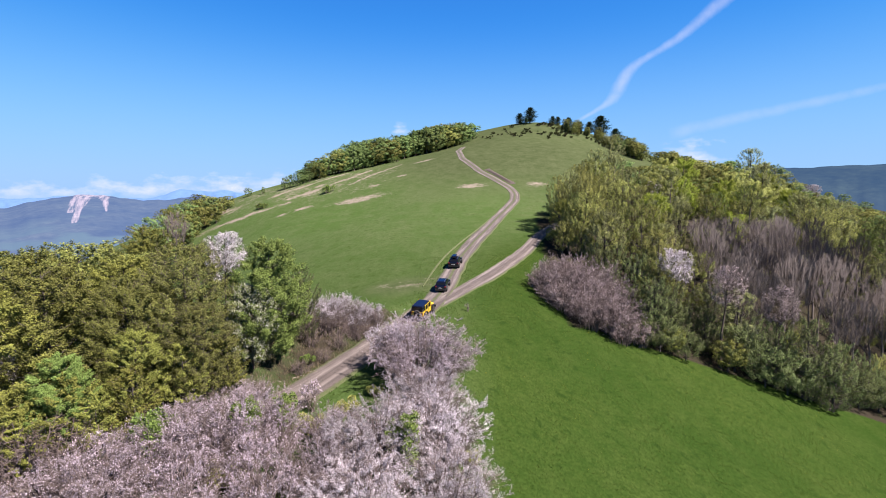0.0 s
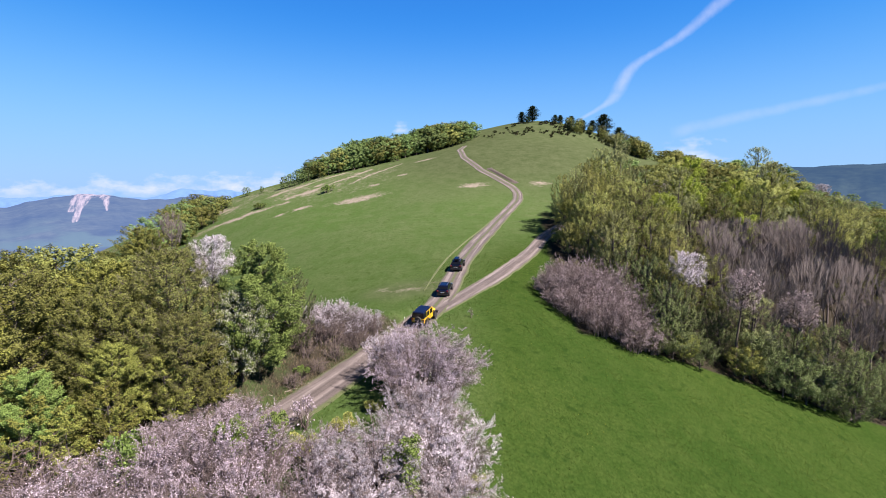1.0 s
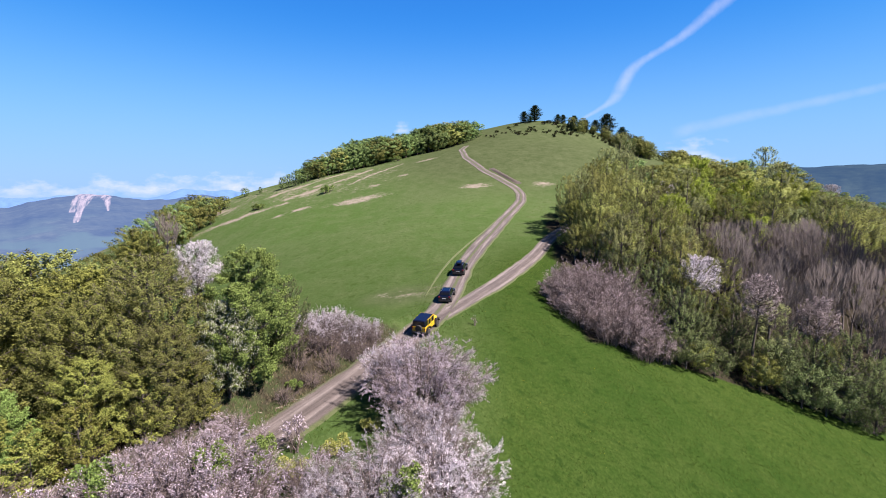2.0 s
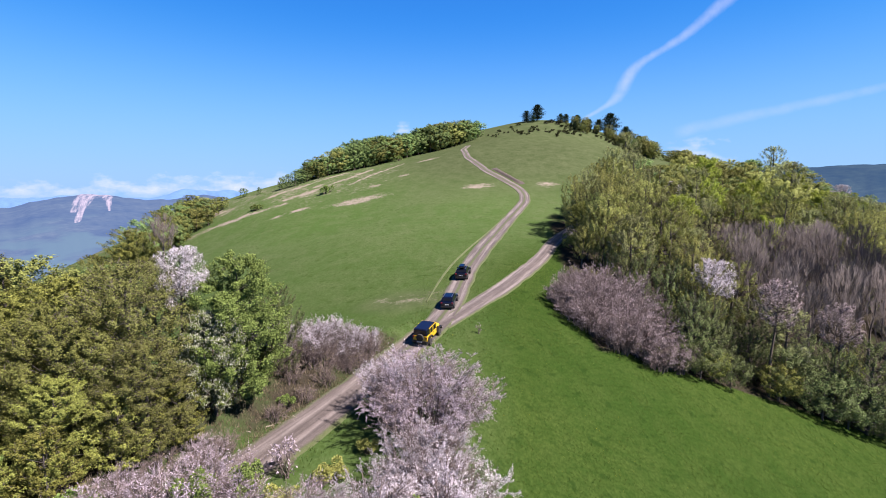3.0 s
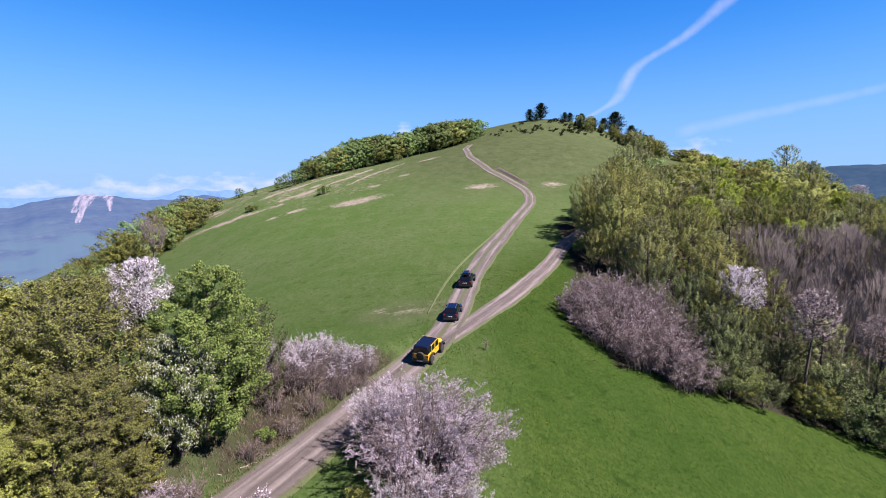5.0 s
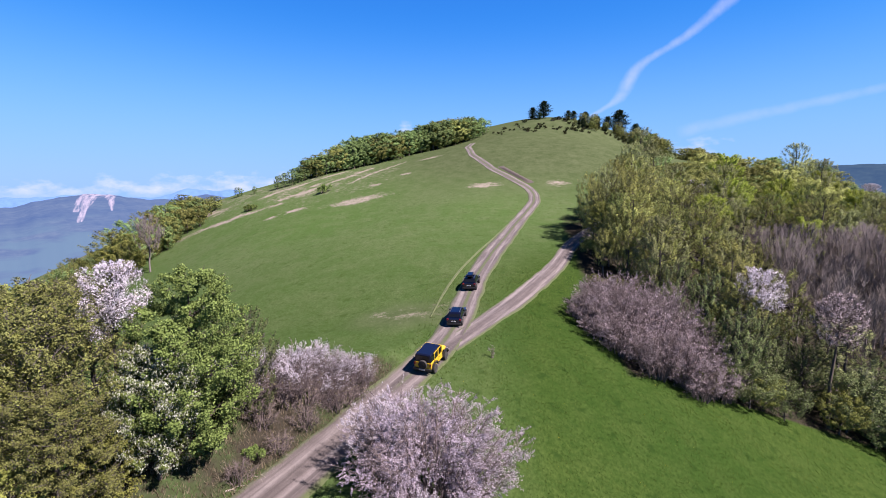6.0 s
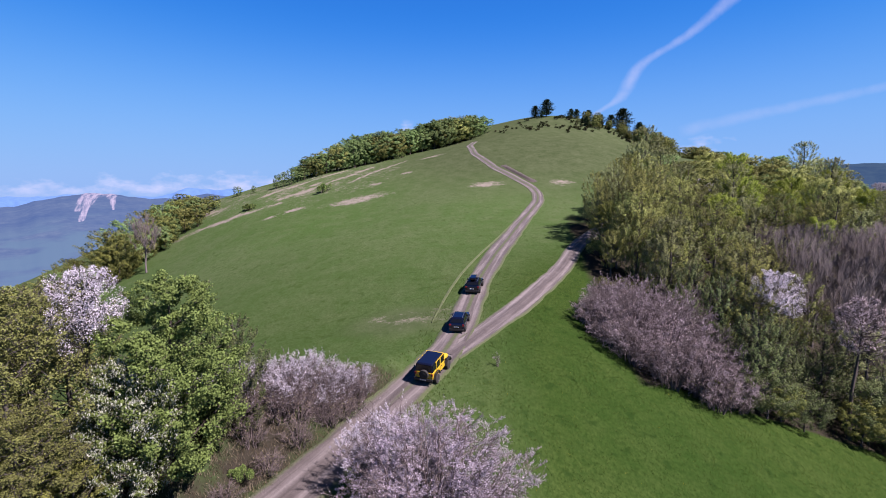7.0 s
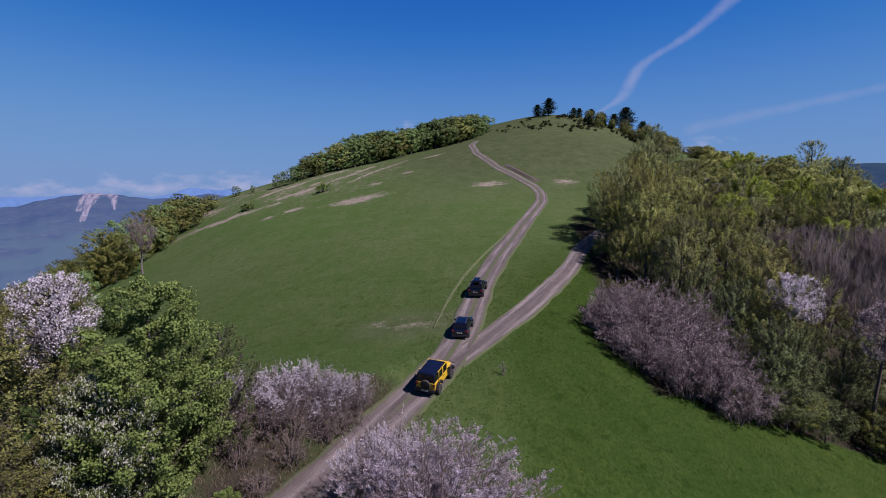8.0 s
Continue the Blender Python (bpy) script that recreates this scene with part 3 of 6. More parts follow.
def vapour_trail(name, line, label, material):
    """A trail across the sky: a ribbon whose places are (compass angle, height, half width) in degrees."""
    p = np.array(line, float)
    s = np.linspace(0, 1, 90)
    src = np.linspace(0, 1, len(p))
    a, e, w = (np.interp(s, src, p[:, i]) for i in range(3))
    k = np.ones(9) / 9
    a, e = np.convolve(np.pad(a, 4, mode="edge"), k, "valid"), np.convolve(np.pad(e, 4, mode="edge"), k, "valid")
    da, de = np.gradient(a), np.gradient(e)
    n = np.hypot(da, de)
    q = np.linspace(-1, 1, 11)
    A, E = np.radians(a[:, None] - (de / n)[:, None] * w[:, None] * q), np.radians(e[:, None] + (da / n)[:, None] * w[:, None] * q)
    R = 4750
    me = mesh_of(name, np.stack(((R * np.sin(A) * np.cos(E)).ravel(), (R * np.cos(A) * np.cos(E)).ravel(), (14 + R * np.sin(E)).ravel()), 1), grid_faces(90, 11), material, True)
    add_attribute(me, "dense", ((0.75 - 0.75 * q[None] ** 2) * np.ones((90, 1))).ravel())
    add_attribute(me, "fade", ((1 - q[None] ** 2) * np.clip(s * 10, 0, 1)[:, None] * p[0, 2] ** 0).ravel())
    return tagged(new(name, me), label, "vapour trail", kind="structure")


vapour_trail("cloud_trail", [(14.4, 7.4, 0.24), (16.0, 8.2, 0.32), (17.6, 9.1, 0.48), (18.7, 9.9, 0.96), (19.2, 10.9, 1.08), (19.8, 12.2, 0.92), (21.2, 13.4, 0.64), (23.0, 14.2, 0.60), (25.0, 15.3, 0.72), (27.1, 16.9, 0.88), (29.2, 18.4, 1.00), (32.5, 20.4, 1.20)], "dissolving white vapour trail in the blue sky", TRAIL)
vapour_trail("cloud_trail_thin", [(24, 5.8, 1.0), (28.2, 6.8, 0.9), (35.3, 7.9, 0.7), (42, 9.0, 0.6), (47, 9.9, 0.6)], "thin faint vapour trail in the blue sky", TRAIL_THIN)


# ---- plants ----
def tube(points, radii, sides=4):
    """A tapered limb along points: verts and triangle faces."""
    p, r = np.asarray(points, float), np.asarray(radii, float)
    d = np.gradient(p, axis=0)
    d /= np.linalg.norm(d, axis=1)[:, None] + 1e-9
    ref = np.array([0.31, 0.95, 0.05])
    a = np.cross(d, ref)
    a /= np.linalg.norm(a, axis=1)[:, None] + 1e-9
    b = np.cross(d, a)
    th = np.arange(sides) * 2 * math.pi / sides
    v = p[:, None] + r[:, None, None] * (np.cos(th)[None, :, None] * a[:, None] + np.sin(th)[None, :, None] * b[:, None])
    n, f = len(p), []
    for i in range(n - 1):
        for j in range(sides):
            k = (j + 1) % sides
            f += [(i * sides + j, i * sides + k, (i + 1) * sides + k), (i * sides + j, (i + 1) * sides + k, (i + 1) * sides + j)]
    return v.reshape(-1, 3), np.array(f)


def join(pieces):
    vs, fs, n = [], [], 0
    for v, f in pieces:
        vs.append(v)
        fs.append(f + n)
        n += len(v)
    return np.concatenate(vs), np.concatenate(fs)


def unit(v):
    return v / (np.linalg.norm(v, axis=-1, keepdims=True) + 1e-9)


def leaves(rng, at, out, size, droop=0.0, slim=0.5, flat=0.0, face=0.0, tri=False):
    """Folded four-cornered leaves at points, or with tri plain three-cornered ones; with face they spread like shingles, their upper sides outwards."""
    n = len(at)
    if face:
        up = unit(out * face + rng.normal(0, 0.5, (n, 3)) + np.array([0, 0, 0.35 + flat]))
        d = unit(np.cross(up, rng.normal(0, 1, (n, 3))) - up * 0.2 - np.array([0, 0, droop]))
    else:
        d = unit(out + rng.normal(0, 0.55, (n, 3)) - np.array([0, 0, droop]))
        up = unit(rng.normal(0, 1, (n, 3)) * (1 - flat) + np.array([0, 0, 1.0]) * flat + out * 0.4)
    side = unit(np.cross(d, up))
    nrm = np.cross(side, d)
    s = size * rng.uniform(0.55, 1.35, n)[:, None]
    base = at - d * s * 0.5
    tip = at + d * s * 0.5
    l, r = at + side * s * slim + nrm * s * 0.12, at - side * s * slim + nrm * s * 0.12
    if tri:
        return np.stack((base + side * s * slim, base - side * s * slim, tip), 1).reshape(-1, 3), np.arange(3 * n).reshape(-1, 3)
    v = np.stack((base, r, tip, l), 1).reshape(-1, 3)
    return v, np.arange(4 * n).reshape(-1, 4)


def twigs(a, b, ra, rb):
    """Many straight thin twigs at once, three-sided."""
    d = unit(b - a)
    ref = np.where(np.abs(d[:, 2:3]) > 0.9, np.array([[1.0, 0, 0]]), np.array([[0, 0, 1.0]]))
    u = unit(np.cross(d, ref))
    w = np.cross(d, u)
    n = len(a)
    v = np.empty((n, 6, 3))
    for j in range(3):
        c, s = math.cos(j * 2.0944), math.sin(j * 2.0944)
        v[:, j], v[:, 3 + j] = a + ra * (c * u + s * w), b + rb * (c * u + s * w)
    base = np.array([(0, 1, 4), (0, 4, 3), (1, 2, 5), (1, 5, 4), (2, 0, 3), (2, 3, 5)])
    return v.reshape(-1, 3), (base[None] + 6 * np.arange(n)[:, None, None]).reshape(-1, 3)


def ribbons(a, b, ra, rb):
    """The finest twigs: narrow four-cornered slivers."""
    d = unit(b - a)
    u = unit(np.cross(d, np.roll(d, 1, axis=1) + 0.37))
    v = np.stack((a - ra * u, a + ra * u, b + rb * u, b - rb * u), 1).reshape(-1, 3)
    k = 4 * np.arange(len(a))[:, None]
    return v, np.concatenate((k + np.array([[0, 1, 2]]), k + np.array([[0, 2, 3]])))


def limb(rng, a, b, r0, r1, sag=0.12, n=4):
    """A bent limb from a to b."""
    s = np.linspace(0, 1, n)[:, None]
    L = np.linalg.norm(b - a)
    p = a + (b - a) * s + np.sin(s * math.pi) * np.array([0, 0, -sag * L]) + np.concatenate((np.zeros((1, 3)), rng.normal(0, 0.035 * L, (n - 2, 3)), np.zeros((1, 3))))
    return tube(p, r0 + (r1 - r0) * s[:, 0], 3)


def grow_tree(seed, tall, spread, clear, lumps, per_lump, size, twig_count, slim=0.5, flat=0.0, droop=0.1, shape=0.5, lump_r=0.2, lean=0.0, trunk_r=None, rise=0.5, thick=0.7, limb_every=1, low=0.85, face=1.0, twig_w=1.0, loose=1.0, tri=False, form=0.0, long=1.0, splay=0.75):
    """Numbers of a broad-leaved tree: wood (verts, tris), leaf places and their outward directions.
    shape: height of the widest part of the crown, 0 low to 1 high; form: how far the leaves turn with the crown as a whole; splay: how far the twigs stray."""
    rng = np.random.default_rng(seed)
    tr = trunk_r or tall * 0.016
    bend = rng.normal(0, 0.02 * tall, (5, 2)).cumsum(0)
    zt = np.linspace(-0.5, tall * 0.93, 6)
    tp = np.column_stack((np.concatenate(([0], bend[:, 0])) * 0.5 + lean * zt, np.concatenate(([0], bend[:, 1])) * 0.5, zt))
    wood = [tube(tp, np.linspace(tr * 1.15, tr * 0.12, 6), 6)]
    ch = tall - clear
    h = rng.uniform(0, 1, lumps) ** low
    ang = np.arange(lumps) * 2.4 + rng.uniform(0, 1.2, lumps)
    prof = np.where(h < shape, 0.72 + 0.28 * np.sin(np.clip(h / shape, 0, 1) * math.pi / 2), np.cos(np.clip((h - shape) / (1.06 - shape), 0, 1) * math.pi / 2) ** 0.55)
    rad = spread * prof * np.where(np.arange(lumps) % 4 == 0, rng.uniform(0.02, 0.55, lumps), rng.uniform(0.62, 0.96, lumps))
    cz = clear + ch * (0.07 + 0.86 * h)
    ax = np.interp(cz, tp[:, 2], tp[:, 0])
    ay = np.interp(cz, tp[:, 2], tp[:, 1])
    c = np.column_stack((ax + rad * np.cos(ang), ay + rad * np.sin(ang), cz))
    places, outs, ta, tb = [], [], [], []
    for i in range(lumps):
        lr = spread * lump_r * rng.uniform(0.75, 1.3) * (0.6 + 0.4 * prof[i])
        za = max(clear * 0.6, cz[i] - rad[i] * rng.uniform(0.35, 0.75) * max(1.0, 0.35 * rise))
        a = np.array([np.interp(za, tp[:, 2], tp[:, 0]), np.interp(za, tp[:, 2], tp[:, 1]), za])
        axis = unit(c[i] - a + np.array([0, 0, rise * rad[i]]) + rng.normal(0, 0.12 * spread, 3))
        if i % limb_every == 0:
            wood.append(limb(rng, a, c[i], tr * 0.27 * (1 - 0.5 * h[i]), tr * 0.06, 0.06))
        u = rng.uniform(-0.9, 1.25, per_lump) * long
        fat = np.clip(1.1 - 0.62 * np.abs(u), 0.2, 1)
        d = unit(rng.normal(0, 1, (per_lump, 3)))
        q = c[i] + axis * (u * lr)[:, None] + d * (fat * lr * loose * rng.uniform(0.15, 0.9, per_lump))[:, None] * np.array([1, 1, thick])
        places.append(q)
        o = unit(axis * 0.35 + d * 1.2 + np.array([math.cos(ang[i]), math.sin(ang[i]), 0.2]) * 0.3)
        whole = unit(q - np.array([ax[i], ay[i], clear + ch * 0.4]))
        outs.append(unit(o * (1 - form) + whole * form))
        m = twig_count
        w = rng.uniform(-0.6, 0.7, m)
        p0 = c[i] + axis * (w * lr)[:, None]
        ta.append(p0)
        tb.append(p0 + unit(axis + rng.normal(0, splay, (m, 3)) * np.array([1, 1, thick])) * lr * rng.uniform(0.5, 0.95, (m, 1)))
    wood.append(ribbons(np.concatenate(ta), np.concatenate(tb), (tr * 0.07 + 0.008) * twig_w, 0.007 * twig_w))
    at, out = np.concatenate(places), np.concatenate(outs)
    keep = at[:, 2] > 0.25
    lv = leaves(rng, at[keep], out[keep], size, droop, slim, flat, face, tri)
    return join(wood), lv, (at[keep], out[keep])


PLANTS = {}


def plant_parts(name, label, category, pieces):
    root = new(name)
    root.empty_display_size = 0.3
    tagged(root, label, category)
    for pname, data, plabel in pieces:
        part_of(pname, data, root, plabel)
    return root


def plant(kind, x, y, scale=1.0, turn=None, label="", group="", dz=0.0, wide=1.0):
    """Sets a plant of one of the kinds on the ground; the first of a kind is built, the others are copies."""
    turn = (x * 37.7 + y * 91.3) % 360 if turn is None else turn
    m = Matrix.LocRotScale((x, y, float(height(x, y)) + dz), Euler((0, 0, radians(turn))), (scale * wide, scale * wide, scale))
    if kind not in PLANTS:
        PLANTS[kind] = KINDS[kind]()
        ob = PLANTS[kind]
        ob.matrix_basis = m
    else:
        src = PLANTS[kind]
        ob = src.copy()
        scene.collection.objects.link(ob)
        ob.matrix_basis = m
        for o in src.children:
            c = o.copy()
            scene.collection.objects.link(c)
            c.parent = ob
    return tagged(ob, label, "", group)


def broadleaf(name, label, category, wood_mat, leaf_mat, blossom=None, blossom_share=0.0, **k):
    wood, lv, (at, out) = grow_tree(**k)
    pieces = [("trunk", mesh_of("trunk", *wood, wood_mat, True), "")]
    if lv is not None and len(lv[1]):
        pieces.append(("crown", mesh_of("crown", *lv, leaf_mat), ""))
    if blossom:
        rng = np.random.default_rng(k["seed"] + 50)
        pick = rng.random(len(at)) < blossom_share
        bl = leaves(rng, np.repeat(at[pick], 2, 0) + np.repeat(out[pick], 2, 0) * 0.15 + rng.normal(0, 0.05, (2 * pick.sum(), 3)), np.repeat(out[pick], 2, 0) * 0.4, k["size"] * 0.8, 1.4, 0.3, tri=True)
        pieces.append(("blossom", mesh_of("blossom", *bl, blossom), "white blossom clusters"))
    return plant_parts(name, label, category, pieces)


def blackthorn(seed, tall, spread, stems, per_twig, petals, label, dense=1.0, petal=0.15, low=0.15, climb=1.25, clump=0.5, reach=0.19):
    """A thicket bush: many stems fanning out from the ground, fine twigs, and blossom all along them."""
    rng = np.random.default_rng(seed)
    wood, ta, tb = [], [], []
    for i in range(stems):
        ang, q = i * 2.4 + rng.uniform(0, 1), math.sqrt((i + 0.5) / stems)
        foot = np.array([math.cos(ang), math.sin(ang), 0]) * spread * 0.35 * q + np.array([0, 0, -0.4])
        topz = tall * (0.98 - 0.42 * q ** 2.2) * rng.uniform(0.8, 1.08)
        tip = np.array([math.cos(ang) * spread * q * rng.uniform(0.75, 1.05), math.sin(ang) * spread * q * rng.uniform(0.75, 1.05), topz])
        n = 6
        s = np.linspace(0, 1, n)[:, None]
        p = foot + (tip - foot) * s
        p[:, :2] = foot[:2] + (tip[:2] - foot[:2]) * (s ** 1.35)
        p += np.concatenate((np.zeros((1, 3)), rng.normal(0, 0.09, (n - 1, 3))))
        wood.append(tube(p, np.linspace(0.06, 0.014, n), 4))
        m = per_twig
        w = rng.uniform(0.28, 1.0, m) ** 0.8
        a = np.column_stack([np.interp(w, s[:, 0], p[:, j]) for j in range(3)])
        outw = unit(np.column_stack((np.cos(ang) + rng.normal(0, 0.9, m), np.sin(ang) + rng.normal(0, 0.9, m), 0.55 + rng.normal(0, 0.6, m))))
        b = a + outw * (tall * reach) * rng.uniform(0.5, 1.4, (m, 1))
        ta.append(a)
        tb.append(b)
    ta, tb = np.concatenate(ta), np.concatenate(tb)
    k2 = 4
    f = rng.uniform(0.35, 0.95, (len(ta) * k2, 1))
    a2 = np.repeat(ta, k2, 0) * (1 - f) + np.repeat(tb, k2, 0) * f
    b2 = a2 + unit(np.repeat(unit(tb - ta), k2, 0) + rng.normal(0, 0.7, (len(a2), 3)) + np.array([0, 0, 0.25])) * rng.uniform(0.18, 0.5, (len(a2), 1))
    wood += [twigs(ta, tb, 0.016, 0.006), ribbons(a2, b2, 0.010, 0.005)]
    count = int(len(a2) * dense)
    idx = rng.integers(0, len(a2), count)
    g = rng.uniform(0.1, 1.05, (count, 1))
    at = a2[idx] * (1 - g) + b2[idx] * g + rng.normal(0, 0.035, (count, 3))
    hz = at[:, 2] / tall
    puffs = np.sin(at * 2.3 + seed).sum(1) + 0.6 * np.sin(at[:, [1, 2, 0]] * 4.1).sum(1)
    keep = rng.random(count) < np.clip(low + climb * hz, 0.04, 1) * np.clip(0.8 - 0.5 * clump + clump * puffs, 0.05, 1)
    at, d = at[keep], unit(b2[idx] - a2[idx])[keep]
    bl = leaves(rng, at, d, petal, 0.0, 0.24)
    return plant_parts("blackthorn_bush", label, "bush", [("stem", mesh_of("stem", *join(wood), TWIG_PURPLE, True), "grey-purple twigs"), ("blossom", mesh_of("blossom", *bl, petals), "")])


def pine(seed, tall):
    """A broad old pine: uneven plates of needles on rising limbs, with gaps between them."""
    rng = np.random.default_rng(seed)
    wood = [tube(np.column_stack((rng.normal(0, 0.06, 6), rng.normal(0, 0.06, 6), np.linspace(-0.5, tall, 6))), np.linspace(tall * 0.022, 0.03, 6), 6)]
    at, out = [], []
    for z in np.arange(tall * 0.12, tall * 0.97, tall * 0.08):
        r = tall * 0.34 * (0.5 + 0.5 * math.sin(math.pi * (z / tall) ** 0.85)) * (1 - (z / tall) ** 4) * rng.uniform(0.62, 1.2)
        for j in range(7):
            a = j * 0.9 + rng.uniform(0, 0.7)
            L = r * rng.uniform(0.5, 1.1) + 0.2
            e = np.array([math.cos(a) * L, math.sin(a) * L, z + L * 0.25])
            wood.append(limb(rng, np.array([0, 0, z]), e, tall * 0.004, 0.01))
            n = 46
            f = rng.uniform(0.2, 1.05, (n, 1))
            at.append(np.array([0, 0, z]) * (1 - f) + e * f + rng.normal(0, 0.04 * tall, (n, 3)) * np.array([1, 1, 0.55]))
            out.append(np.repeat(unit(e - np.array([0, 0, z]))[None], n, 0) + np.array([0, 0, 0.4]))
    lv = leaves(rng, np.concatenate(at), np.concatenate(out), 0.46, 0, 0.26, tri=True)
    return plant_parts("pine_tree", "dark green pine tree on the grassy hilltop", "tree", [("trunk", mesh_of("trunk", *join(wood), BARK_DARK, True), ""), ("crown", mesh_of("crown", *lv, LEAF_PINE), "")])


def shrub(seed, tall, spread, n, leaf_mat, name, label, size=0.2, wood_mat=None):
    """A low rounded bush of uneven lumps."""
    rng = np.random.default_rng(seed)
    K = 9
    c = np.column_stack((rng.normal(0, spread * 0.42, K), rng.normal(0, spread * 0.42, K), rng.uniform(0.25, 0.72, K) * tall))
    i = rng.integers(0, K, n)
    d = unit(rng.normal(0, 1, (n, 3)) + np.array([0, 0, 0.35]))
    at = c[i] + d * (rng.uniform(0.3, 1, n) ** 0.5 * np.array([0.33, 0.33, 0.30])[:, None] * np.array([spread, spread, tall])[:, None]).T
    at[:, 2] = np.abs(at[:, 2]) + 0.05
    a = np.zeros((K * 4, 3)) + rng.normal(0, 0.1, (K * 4, 3))
    a[:, 2] = -0.2
    wood = twigs(a, np.repeat(c, 4, 0) + rng.normal(0, 0.25 * spread, (K * 4, 3)) * np.array([1, 1, 0.5]), 0.03, 0.008)
    return plant_parts(name, label, "bush", [("stem", mesh_of("stem", *wood, wood_mat or BARK_BROWN, True), ""), ("foliage", mesh_of("foliage", *leaves(rng, at, d, size), leaf_mat), "")])


